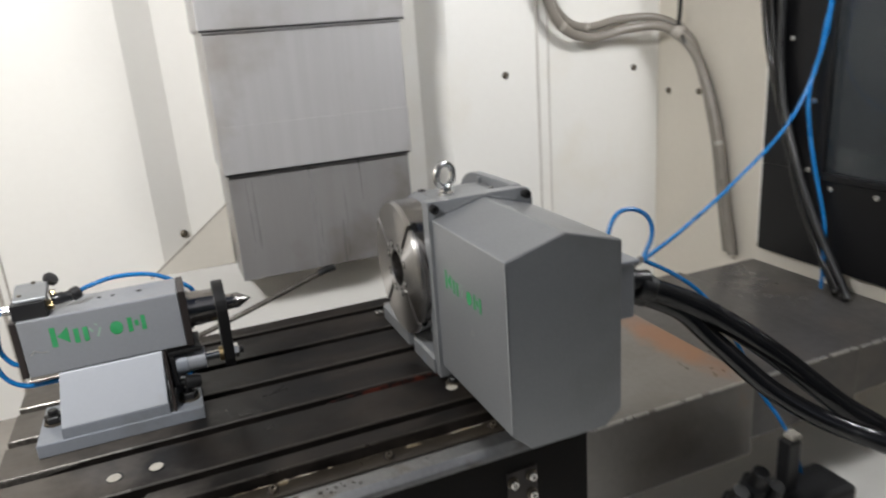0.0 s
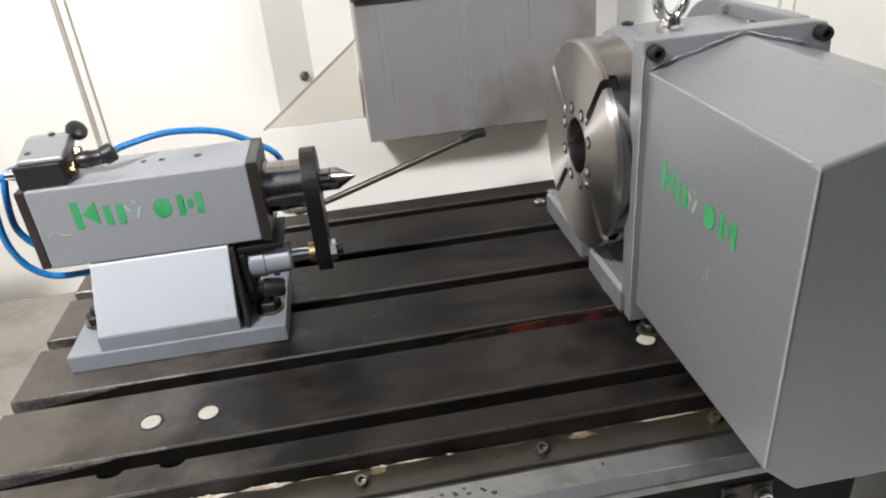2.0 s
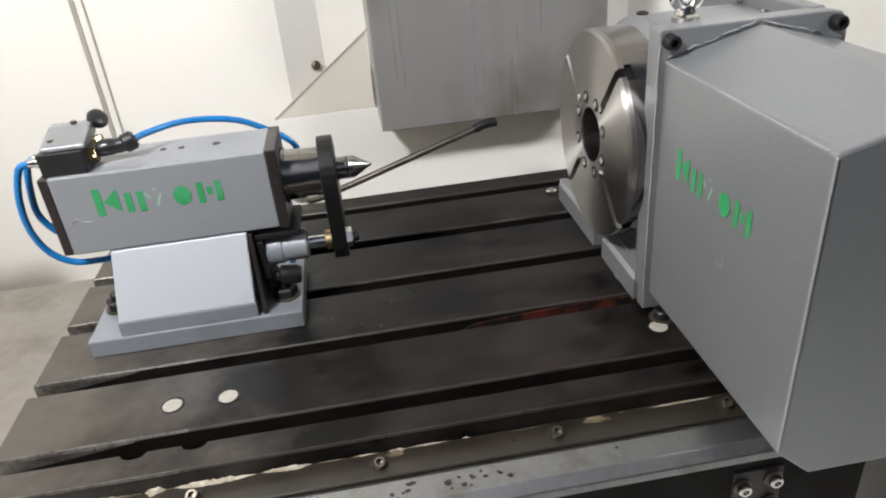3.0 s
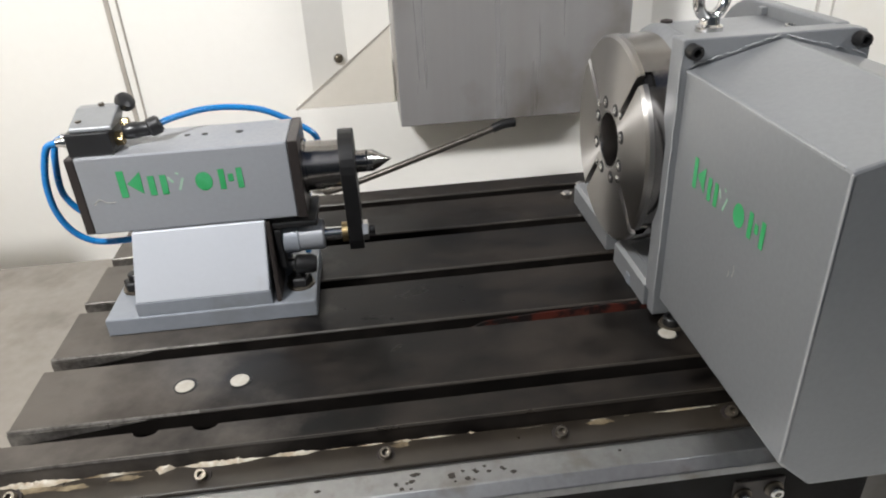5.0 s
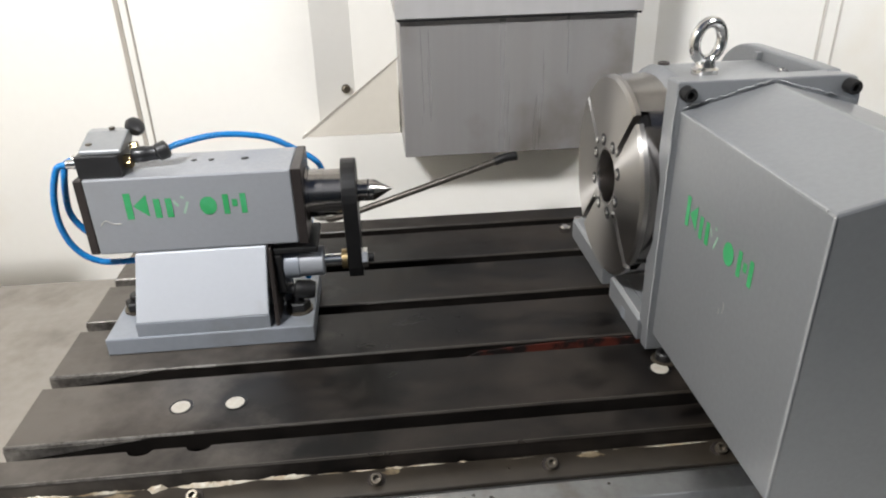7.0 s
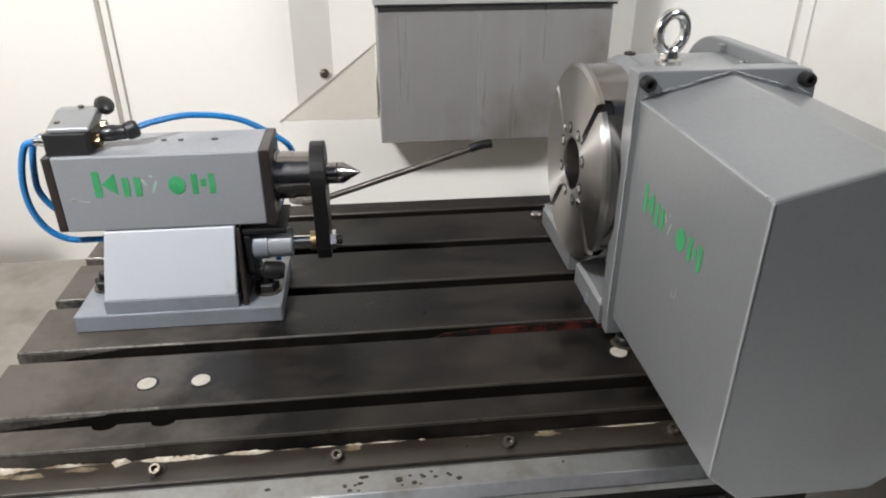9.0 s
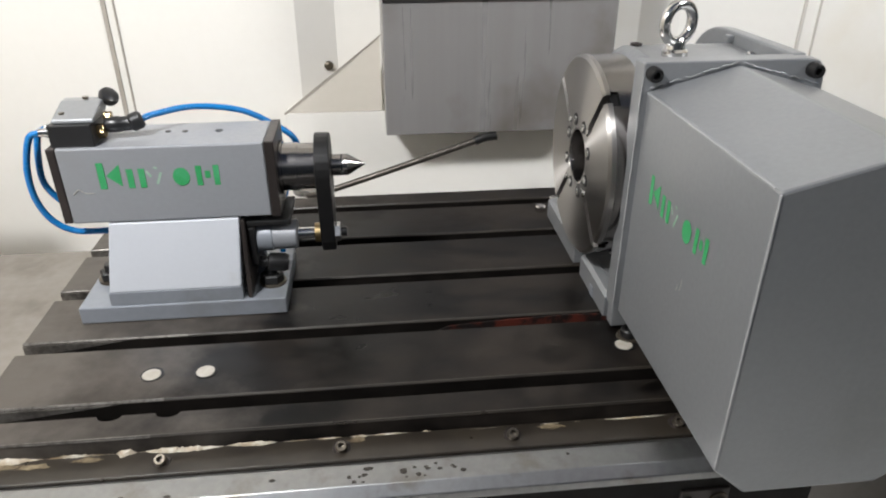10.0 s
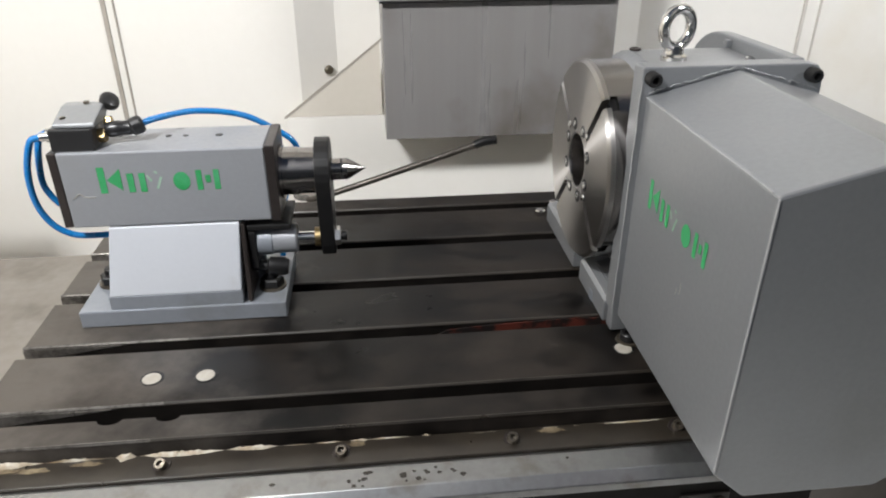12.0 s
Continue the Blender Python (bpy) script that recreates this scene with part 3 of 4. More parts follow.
bmesh.ops.recalc_face_normals(riser_bm, faces=riser_bm.faces)
bmesh.ops.bevel(riser_bm, geom=list(riser_bm.edges), offset=0.0012, segments=2, affect="EDGES", profile=0.5)
part("riser", riser_bm, M_WHITE, tail, "white painted riser block")
# thin dark sheet that colours the riser's right side as shaded
part("side_plate", prism([(0.1335, 0.9195), (0.1450, 1.004), (0.209, 1.004), (0.211, 0.9195)], "x", 0.0283, 0.0325, 0.0008), M_BROWNBLACK, tail, "dark sheet for shade on the riser side")
body_ts = part("quill_housing", box(-0.131, 0.061, 0.145, 0.2155, 1.0075, 1.085, 0.0018), M_GREY_TS, tail, "silver-grey painted quill housing")
part("end_plate", box(-0.1395, -0.1312, 0.1455, 0.215, 1.008, 1.0845, 0.001), M_BROWNBLACK, tail)
part("end_plate", box(0.0612, 0.0705, 0.1445, 0.216, 1.0065, 1.0855, 0.001), M_BROWNBLACK, tail)
# black discs painted for the dark inside of open holes
for x, y, r in ((-0.037, 0.188, 0.003), (-0.020, 0.187, 0.003), (0.013, 0.186, 0.0038)):
    part("hole_shade", lathe((x, y, 1.0835), (x, y, 1.0854), [(0, r), (1, r)], 14), M_BLACK, body_ts)
part("quill", lathe((0.070, AX_Y, AX_Z), (0.108, AX_Y, AX_Z), [(0, 0.0275), (0.10, 0.0275), (0.10, 0.0245), (0.5, 0.0245), (0.5, 0.0235), (1, 0.0235)], 40), M_GROUND, tail, "ground steel quill", smooth=True)
arm_pts = [(AX_Y + dy, z) for dy, z in ring_points(0, AX_Z, 0.034, 0, 180, 14)] + [(AX_Y - 0.022, 0.968), (AX_Y - 0.016, 0.955), (AX_Y + 0.008, 0.955), (AX_Y + 0.016, 0.968)]
arm = part("guide_arm", prism(arm_pts, "x", 0.1065, 0.1215, 0.0012), M_BLACK, tail, "black guide arm")
part("centre", lathe((0.1205, AX_Y, AX_Z), (0.1575, AX_Y, AX_Z), [(0, 0.0118), (0.08, 0.0118), (0.08, 0.0110), (0.46, 0.0110), (0.48, 0.0113), (1, 0.0002)], 36), M_GROUND, tail, "pointed steel centre", smooth=True)
part("groove", lathe((0.1320, AX_Y, AX_Z), (0.1335, AX_Y, AX_Z), [(0, 0.0112), (1, 0.0112)], 32), M_BLACK, tail)
part("pin", rod((0.1335, AX_Y - 0.0100, AX_Z - 0.004), (0.1335, AX_Y - 0.0118, AX_Z - 0.0045), 0.0022, 12), M_CHROME, tail)
GY, GZ = 0.166, 0.976
part("guide_holder", box(0.0337, 0.041, 0.148, 0.207, 0.950, 0.993, 0.0015), M_BLACK, tail)
part("guide_shelf", box(0.0337, 0.078, 0.148, 0.210, 0.9945, 1.0005, 0.0012), M_BLACK, tail)
part("guide_boss", rod((0.041, GY, GZ), (0.0575, GY, GZ), 0.0168, 28, 0.001), M_BASE, tail, "blue-grey guide boss", smooth=True)
part("guide_sleeve", lathe((0.0572, GY, GZ), (0.082, GY, GZ), [(0, 0.0155), (0.95, 0.0155), (1, 0.0142)], 28), M_GREY_TS, tail, "pale grey guide sleeve", smooth=True)
part("guide_rod", rod((0.080, GY, GZ), (0.128, GY, GZ), 0.0062, 20), M_CHROME, tail, smooth=True)
part("guide_ring", lathe((0.1005, GY, GZ), (0.1062, GY, GZ), [(0, 0.0105), (1, 0.0105)], 20), M_BRASS, tail, smooth=True)
part("nut", lathe((0.1215, GY, GZ), (0.1275, GY, GZ), [(0, 0.0105), (0.9, 0.0105), (1, 0.0095)], 6), M_CHROME, tail)
part("bolt_end", rod((0.1275, GY, GZ), (0.134, GY, GZ), 0.0052, 16, 0.0008), M_BLACK, tail, smooth=True)
part("stiffener", prism([(0.034, 0.919), (0.050, 0.919), (0.040, 0.962), (0.034, 0.962)], "y", 0.176, 0.186, 0.0006), M_BASE, tail)
for x, y in ((0.050, 0.165), (-0.1255, 0.190)):
    nut = part("clamp_nut", lathe((x, y, 0.9195), (x, y, 0.931), [(0, 0.0125), (0.85, 0.0125), (1, 0.011)], 6), M_BLACK, tail, "black clamping nut")
    part("washer", rod((x, y, 0.919), (x, y, 0.9215), 0.0145, 22), M_BOLT, nut)
    part("stud", rod((x, y, 0.931), (x, y, 0.9385), 0.0065, 16, 0.001), M_BLACK, nut)
part("clamp_handle", rod((0.0330, 0.160, 0.949), (0.0500, 0.160, 0.947), 0.0058, 16, 0.001), M_BLACK, tail, smooth=True)
part("clamp_knob", lathe((0.0480, 0.160, 0.9475), (0.0700, 0.160, 0.945), [(0, 0.0060), (0.1, 0.0098), (0.8, 0.0100), (1, 0.0080)], 18), M_BLACK, tail, "black clamping knob", smooth=True)

valve = thing("air_valve", (-0.11, 0.17, 1.085), "small grey and black air valve on top of the tailstock", "valve")
part("valve_base", box(-0.134, -0.0945, 0.148, 0.185, 1.0852, 1.1068, 0.0012), M_PLASTIC, valve)
part("valve_body", prism([(0.152, 1.1070), (0.186, 1.1070), (0.196, 1.113), (0.196, 1.1200), (0.184, 1.1200), (0.153, 1.1110)], "x", -0.130, -0.092, 0.0012), M_GREY, valve, "pale grey valve body")
part("knob", lathe((-0.093, 0.198, 1.116), (-0.085, 0.194, 1.124), [(0, 0.0040), (0.2, 0.0088), (0.5, 0.0098), (0.8, 0.0085), (1, 0.004), (1, 0)], 18), M_PLASTIC, valve, "black knob", smooth=True)
part("elbow", lathe((-0.0890, 0.172, 1.0985), (-0.0660, 0.174, 1.0995), [(0, 0.0062), (0.12, 0.0076), (0.55, 0.0078), (0.62, 0.0070), (1, 0.0070)], 18), M_PLASTIC, valve, "black push-in elbow", smooth=True)
part("collar", lathe((-0.0670, 0.1735, 1.0990), (-0.0555, 0.1780, 1.1025), [(0, 0.0072), (0.15, 0.0088), (0.8, 0.0088), (1, 0.0064)], 18), M_PLASTIC, valve, smooth=True)
part("brass_fitting", lathe((-0.0945, 0.166, 1.095), (-0.088, 0.166, 1.095), [(0, 0.0068), (1, 0.0068)], 6), M_BRASS, valve, "brass hex fitting")
part("brass_fitting", lathe((-0.0915, 0.180, 1.1045), (-0.085, 0.180, 1.1045), [(0, 0.0052), (1, 0.0052)], 6), M_BRASS, valve, "brass hex fitting")
for y in (0.158, 0.172):
    part("push_fitting", lathe((-0.134, y, 1.0975), (-0.145, y, 1.0975), [(0, 0.0050), (0.5, 0.0050), (0.5, 0.0042), (1, 0.0042)], 14), M_CHROME, valve, "bright push-in fitting", smooth=True)
for x, y, z in ((-0.123, 0.163, 1.1135), (-0.108, 0.188, 1.1215)):
    part("valve_screw", rod((x, y, z - 0.001), (x, y, z + 0.0012), 0.0028, 12), M_BOLT, valve)


def air_tube(points, label="bright blue plastic air tube", r=0.0032):
    ob = part("air_tube", tube(points, r, 12, 12), M_BLUE, smooth=True)
    return tagged(ob, label, "air tube", "blue air tubes")


air_tube([(-0.060, 0.176, 1.101), (-0.046, 0.190, 1.1030), (-0.014, 0.215, 1.1020), (0.028, 0.23, 1.0925), (0.060, 0.236, 1.0740), (0.080, 0.238, 1.057), (0.082, 0.238, 1.035), (0.070, 0.237, 1.01), (0.060, 0.236, 0.975), (0.056, 0.232, 0.935), (0.055, 0.228, 0.9225)],
         "blue plastic air tube arching over the tailstock")
air_tube([(-0.145, 0.158, 1.0975), (-0.156, 0.158, 1.092), (-0.166, 0.159, 1.062), (-0.168, 0.162, 1.030), (-0.160, 0.166, 1.004), (-0.142, 0.17, 0.989), (-0.112, 0.176, 0.985), (-0.098, 0.178, 0.985)],
         "blue plastic air tube looping down beside the tailstock")
air_tube([(-0.145, 0.172, 1.0975), (-0.154, 0.172, 1.090), (-0.160, 0.172, 1.062), (-0.161, 0.174, 1.040), (-0.152, 0.178, 1.020), (-0.1390, 0.18, 1.014)],
         "blue plastic air tube looping into the tailstock end")

# ---- rotary table ----
rot = thing("rotary_table", (0.48, 0.15, Z_TABLE), "silver-grey painted rotary indexing table with a ground steel faceplate", "rotary table")
XF, RP = 0.382, 0.1045
foot = part("foot", box(0.4105, 0.572, 0.069, 0.345, 0.9, 0.921, 0.0015), M_GREY, rot)
for y0, y1 in ((0.0875, 0.178), (0.204, 0.338)):
    part("foot_cheek", prism([(0.3972, 0.9003), (0.4103, 0.9003), (0.4103, 0.9285), (0.4010, 0.9265), (0.3972, 0.9235)], "y", y0, y1, 0.0008), M_GREY, foot)
    part("worn_edge", box(0.4000, 0.4022, y0 + 0.004, y1 - 0.016, 0.9262, 0.9274, 0.0005, seg=1), M_EDGE, foot, "paint rubbed along the edge")
part("foot_ledge", prism([(0.4106, 0.921), (0.45, 0.921), (0.45, 0.938), (0.4106, 0.929)], "y", 0.087, 0.165, 0.001), M_GREY, foot)
part("foot_pad", prism([(0.4106, 0.921), (0.44, 0.921), (0.44, 0.933), (0.4106, 0.928)], "y", 0.205, 0.335, 0.001), M_GREY, foot)
part("cheek_notch", box(0.3966, 0.3975, 0.126, 0.136, 0.9004, 0.9120), M_BASE, foot)
prof = [(0.087, 0.921), (0.087, 1.156), (0.20, 1.156)] + [(AX_Y + 0.126 * math.cos(radians(a)), AX_Z + 0.112 * math.sin(radians(a))) for a in range(70, -1, -10)] + [(0.306, 0.921)]
for y, z in ((0.190, 0.932), (0.345, 0.922)):
    part("foot_screw", lathe((0.406, y, z - 0.008), (0.406, y, z + 0.003), [(0, 0.0055), (0.9, 0.0055), (1, 0.0045)], 14), M_CHROME, foot, "bright screw", smooth=True)
part("drain_plug", lathe((0.4318, 0.118, 0.955), (0.4260, 0.118, 0.955), [(0, 0.007), (1, 0.0062)], 16), M_CHROME, rot, smooth=True)
cast = part("casting", prism(prof, "x", 0.432, 0.543, 0.003), M_GREY, rot)
part("bearing_collar", lathe((0.4215, AX_Y, AX_Z), (0.4318, AX_Y, AX_Z), [(0, 0.104), (1, 0.112)], 64), M_GREY, rot)
part("flange", prism([(0.3968, 0.905), (0.560, 0.905), (0.560, 1.150), (0.5585, 1.162), (0.5530, 1.1695), (0.5430, 1.1712), (0.3985, 1.1712), (0.3968, 1.1700)], "y", 0.062, 0.0765, 0.0012), M_GREY, rot)
part("rear_flange", prism([(0.3990, 0.9215), (0.5428, 0.9215), (0.5428, 1.1690), (0.4005, 1.1690), (0.3990, 1.1675)], "y", 0.0785, 0.0905, 0.0012), M_GREY, rot)
part("gasket", box(0.4010, 0.5420, 0.0766, 0.0784, 0.923, 1.1675), M_BROWNBLACK, rot)
hump = [(0.0908, 0.921), (0.0908, 1.1690), (0.12, 1.1690), (0.225, 1.1668)] + [(0.225 + 0.075 * math.cos(radians(a)), 1.101 + 0.0658 * math.sin(radians(a))) for a in range(80, -1, -10)] + [(0.300, 0.921)]
part("side_plate", prism(hump, "x", 0.5432, 0.558, 0.002), M_GREY, rot)
part("pocket_rib", box(0.5365, 0.5430, 0.198, 0.206, 1.1562, 1.1640, 0.001), M_GREY, rot)
part("top_rib", box(0.522, 0.5428, 0.100, 0.112, 1.1562, 1.163, 0.001), M_GREY, rot)
for x in (0.4045, 0.5470):
    socket_screw((x, 0.062, 1.1620), (0, -1, 0), 0.0063, 0.011, rot, material=M_BLACK, washer=False)
socket_screw((0.440, 0.20, 1.156), (0, 0, 1), 0.0060, 0.0025, rot, material=M_BROWNBLACK, washer=False)
socket_screw((0.530, 0.135, 1.156), (0, 0, 1), 0.0045, 0.005, rot, material=M_CHROME, washer=False)

paste_rng = random.Random(21)
for (x0, z0), (x1, z1) in (((0.402, 1.149), (0.478, 1.1695)), ((0.482, 1.1695), (0.556, 1.149))):
    for k in range(5):
        a, b = k / 5 + 0.02, (k + 1) / 5 - paste_rng.uniform(0.0, 0.05)
        line = [(x0 + (x1 - x0) * (a + (b - a) * q / 4), 0.0612 - paste_rng.uniform(0.0, 0.0012), z0 + (z1 - z0) * (a + (b - a) * q / 4) + paste_rng.uniform(-0.0006, 0.0008)) for q in range(5)]
        part("sealing_paste", tube(line, paste_rng.uniform(0.0005, 0.0009), 8, 4, uneven=0.3), M_EDGE, rot, smooth=True)
line = [(0.3970 - paste_rng.uniform(0, 0.0006), 0.0618, 0.93 + 0.229 * q / 14) for q in range(15)]
part("sealing_paste", tube(line, 0.0009, 8, 4, uneven=0.3), M_EDGE, rot, smooth=True)

# gable-topped motor cover
gable = [(0.4012, 0.926), (0.428, 0.9015), (0.533, 0.9015), (0.5565, 0.921), (0.5565, 1.1455), (0.480, 1.1675), (0.4012, 1.1465)]
part("motor_cover", prism(gable, "y", -0.1575, 0.0612, 0.0022), M_GREY, rot, "folded silver-grey sheet motor cover")

cover_edges = ((0.4004, 0.402, -0.1583, -0.1567, 0.93, 1.145), (0.4004, 0.402, -0.150, 0.060, 1.1452, 1.1468))
for e in cover_edges:
    part("worn_edge", box(*e, 0.0005, seg=1), M_EDGE, rot, "paint worn to bright metal along the fold")
# faceplate with four T-slots
OFF = 40.0


def sector(width, r0, r1, k, x0, x1, bm):
    """One quarter of the faceplate between two slots."""
    a0, a1 = OFF + 90 * k, OFF + 90 * (k + 1)
    out, inn = math.degrees(math.asin(width / 2 / r1)), math.degrees(math.asin(width / 2 / r0))
    pts = ring_points(AX_Y, AX_Z, r1, a0 + out, a1 - out, 20) + ring_points(AX_Y, AX_Z, r0, a1 - inn, a0 + inn, 8)
    prism(pts, "x", x0, x1, bm=bm)


fp = bmesh.new()
lathe((XF + 0.0150, AX_Y, AX_Z), (XF + 0.041, AX_Y, AX_Z), [(0, 0.0275), (0, RP), (1, RP), (1, 0.0275)], 96, bm=fp, closed=True)
face = part("faceplate", fp, M_GROUND, rot, "ground steel faceplate with four T-slots", smooth=True)
for k in range(4):
    sm = bmesh.new()
    sector(0.0092, 0.0305, RP, k, XF + 0.0028, XF + 0.0075, sm)
    sector(0.0092, 0.0305, RP, k, XF, XF + 0.0028, sm)
    for v in sm.verts:
        d = Vector((v.co.y - AX_Y, v.co.z - AX_Z))
        if v.co.x < XF + 0.0001 and d.length > RP - 0.001:
            d *= (RP - 0.0028) / RP
            v.co.y, v.co.z = AX_Y + d.x, AX_Z + d.y
    part("segment", sm, M_FACE, face, smooth=True)
    sm = bmesh.new()
    sector(0.0165, 0.030, RP, k, XF + 0.0075, XF + 0.0150, sm)
    part("under_segment", sm, M_GROUND, face, smooth=True)
    # black block fills the undercut in place of the slot's own shade
    floor_bm = box(XF + 0.0078, XF + 0.0149, AX_Y + 0.047, AX_Y + RP - 0.005, AX_Z - 0.0081, AX_Z + 0.0081)
    bmesh.ops.rotate(floor_bm, verts=floor_bm.verts, cent=(0, AX_Y, AX_Z), matrix=Matrix.Rotation(radians(OFF + 90 * k), 3, "X"))
    part("slot_dark_fill", floor_bm, M_BLACK, face, "black block for the shade inside the slot")
    part("slot_end", prism(ring_points(AX_Y, AX_Z, 0.0298, OFF + 90 * k - 10, OFF + 90 * k + 10, 4) + ring_points(AX_Y, AX_Z, 0.047, OFF + 90 * k + 7, OFF + 90 * k - 7, 4), "x", XF + 0.0003, XF + 0.0149), M_FACE, face)
part("bore", lathe((XF + 0.0004, AX_Y, AX_Z), (XF + 0.0495, AX_Y, AX_Z), [(0, 0.0302), (0, 0.0280), (0.05, 0.0274), (1, 0.0266), (1, 0.0270), (0.32, 0.0276), (0.32, 0.0300)], 48, closed=True), M_GROUND, face, "bright bore", smooth=True)
# added black disc gives the darkness of a deep open bore
part("bore_shade", lathe((XF + 0.046, AX_Y, AX_Z), (XF + 0.0505, AX_Y, AX_Z), [(0, 0.0264), (1, 0.0264)], 40), M_BLACK, face)
for k in range(4):
    a = radians(OFF + 90 * k)
    y, z = AX_Y + 0.0455 * math.cos(a), AX_Z + 0.0455 * math.sin(a)
    part("slot_pin", lathe((XF + 0.0004, y, z), (XF - 0.0016, y, z), [(0, 0.0040), (0.7, 0.0038), (1, 0.0028)], 14), M_CHROME, face, "bright pin at the slot end", smooth=True)
for k in range(8):
    a = radians(22.5 + 45 * k)
    y, z = AX_Y + 0.0385 * math.cos(a), AX_Z + 0.0385 * math.sin(a)
    # flat black ring colours in the shade of the screw's counterbore
    part("well_shade", lathe((XF + 0.0003, y, z), (XF - 0.0006, y, z), [(0, 0.0068), (1, 0.0064), (0.9, 0.004), (0.9, 0)], 16), M_BLACK, face)
    part("screw_head", lathe((XF, y, z), (XF - 0.0013, y, z), [(0, 0.0040), (1, 0.0034), (1, 0.0016), (0.3, 0)], 10), M_CHROME, face)

eye = thing("eye_bolt", (0.463, 0.150, 1.156), "bright zinc lifting eye bolt on top of the rotary table", "eye bolt")
er = bmesh.new()
N, K = 40, 14
for i in range(N):
    for j in range(K):
        a, b = 2 * math.pi * i / N, 2 * math.pi * j / K
        r = 0.0175 + 0.0052 * math.cos(b)
        er.verts.new(Vector((0.460, 0.150, 1.1865)) + r * (math.cos(a) * Vector((0.924, 0.383, 0)) + math.sin(a) * Vector((0, 0, 1))) + 0.0052 * math.sin(b) * Vector((-0.383, 0.924, 0)))
er.verts.ensure_lookup_table()
for i in range(N):
    for j in range(K):
        er.faces.new([er.verts[i * K + j], er.verts[((i + 1) % N) * K + j], er.verts[((i + 1) % N) * K + (j + 1) % K], er.verts[i * K + (j + 1) % K]])
part("ring", er, M_CHROME, eye, smooth=True)
part("collar", lathe((0.460, 0.150, 1.1562), (0.460, 0.150, 1.1700), [(0, 0.0125), (0.35, 0.0125), (0.5, 0.0095), (1, 0.0080)], 28), M_CHROME, eye, smooth=True)

socket_screw((0.412, 0.050, 0.9002), (0, 0, 1), 0.0085, 0.010, None, "black clamping screw at the foot of the rotary table", M_BLACK)
tn = thing("slot_nut", (0.392, 0.352, 0.9), "small zinc bolt head standing on the table behind the rotary table", "bolt")
part("bolt_head", lathe((0.392, 0.356, 0.9), (0.392, 0.356, 0.908), [(0, 0.0075), (0.8, 0.0075), (1, 0.006)], 6), M_CHROME, tn)

# connector box on the far side, with hoses
cbox = thing("connector_box", (0.61, -0.02, 1.0), "pale grey connector box on the side of the rotary table", "connector box")
part("box", box(0.5572, 0.655, -0.052, 0.03, 0.985, 1.066, 0.003), M_GREY_TS, cbox)
part("lid", box(0.562, 0.660, -0.056, 0.034, 1.0662, 1.072, 0.0015), M_GREY_TS, cbox)
part("gland", lathe((0.655, -0.03, 1.035), (0.690, -0.036, 1.031), [(0, 0.016), (0.4, 0.016), (0.4, 0.0135), (1, 0.0135)], 18), M_PLASTIC, cbox, smooth=True)
part("gland", lathe((0.655, -0.005, 1.015), (0.690, -0.012, 1.010), [(0, 0.016), (0.4, 0.016), (0.4, 0.0135), (1, 0.0135)], 18), M_PLASTIC, cbox, smooth=True)
part("air_fitting", lathe((0.655, -0.04, 1.058), (0.676, -0.04, 1.066), [(0, 0.006), (1, 0.005)], 14), M_CHROME, cbox, smooth=True)


def hose(points, r, label):
    ob = tagged(part("hose", tube(points, r, 18, 12), M_RUBBER, smooth=True), label, "hose", "black hoses")
    a, b = Vector(points[0]), Vector(points[1])
    part("ferrule", lathe(a, a.lerp(b, 0.35), [(0, r * 1.02), (0.1, r * 1.12), (0.9, r * 1.12), (1, r * 1.02)], 20), M_PLASTIC, ob, "ribbed black hose end", smooth=True)
    return ob


hose([(0.675, -0.032, 1.024), (0.737, -0.045, 0.994), (0.777, -0.060, 0.970), (0.819, -0.075, 0.939), (0.856, -0.095, 0.908), (0.894, -0.115, 0.873), (0.927, -0.140, 0.838), (0.959, -0.165, 0.806), (1.000, -0.200, 0.773), (1.07, -0.24, 0.705), (1.14, -0.28, 0.61), (1.18, -0.30, 0.53)], 0.0175, "thick shiny black rubber hose hanging from the connector box")
hose([(0.675, -0.010, 1.008), (0.742, -0.040, 0.973), (0.779, -0.060, 0.933), (0.807, -0.090, 0.897), (0.834, -0.120, 0.863), (0.859, -0.150, 0.839), (0.882, -0.180, 0.823), (0.903, -0.210, 0.813), (0.928, -0.250, 0.805), (0.99, -0.31, 0.775), (1.06, -0.37, 0.68), (1.09, -0.40, 0.53)], 0.0148, "black rubber hose hanging from the connector box")
air_tube([(0.676, -0.045, 1.066), (0.82, 0.042, 1.066), (1.02, 0.144, 1.094), (1.24, 0.241, 1.157), (1.335, 0.266, 1.253), (1.350, 0.260, 1.351), (1.352, 0.253, 1.45), (1.355, 0.25, 2.0)], "blue plastic air tube running from the connector box up the wall")
air_tube([(0.612, -0.048, 1.072), (0.614, -0.045, 1.110), (0.632, -0.040, 1.137), (0.660, -0.038, 1.140), (0.687, -0.037, 1.124), (0.694, -0.038, 1.098), (0.678, -0.04, 1.066)], "blue plastic air tube looping over the connector box")
air_tube([(0.676, -0.04, 1.064), (0.729, -0.042, 1.033), (0.78, -0.045, 0.992), (0.827, -0.05, 0.932), (0.874, -0.055, 0.850), (0.896, -0.06, 0.801), (0.916, -0.088, 0.754), (0.942, -0.10, 0.688), (0.958, -0.11, 0.61), (0.965, -0.12, 0.52)], "blue plastic air tube running down over the cover edge")

# ---- green marks on the paint ----


def mark_shape(bm, outline):
    """One flat painted shape, given by its outline on the side of the thing."""
    bm.faces.new([bm.verts.new((u, v, 0.0004)) for u, v in outline])


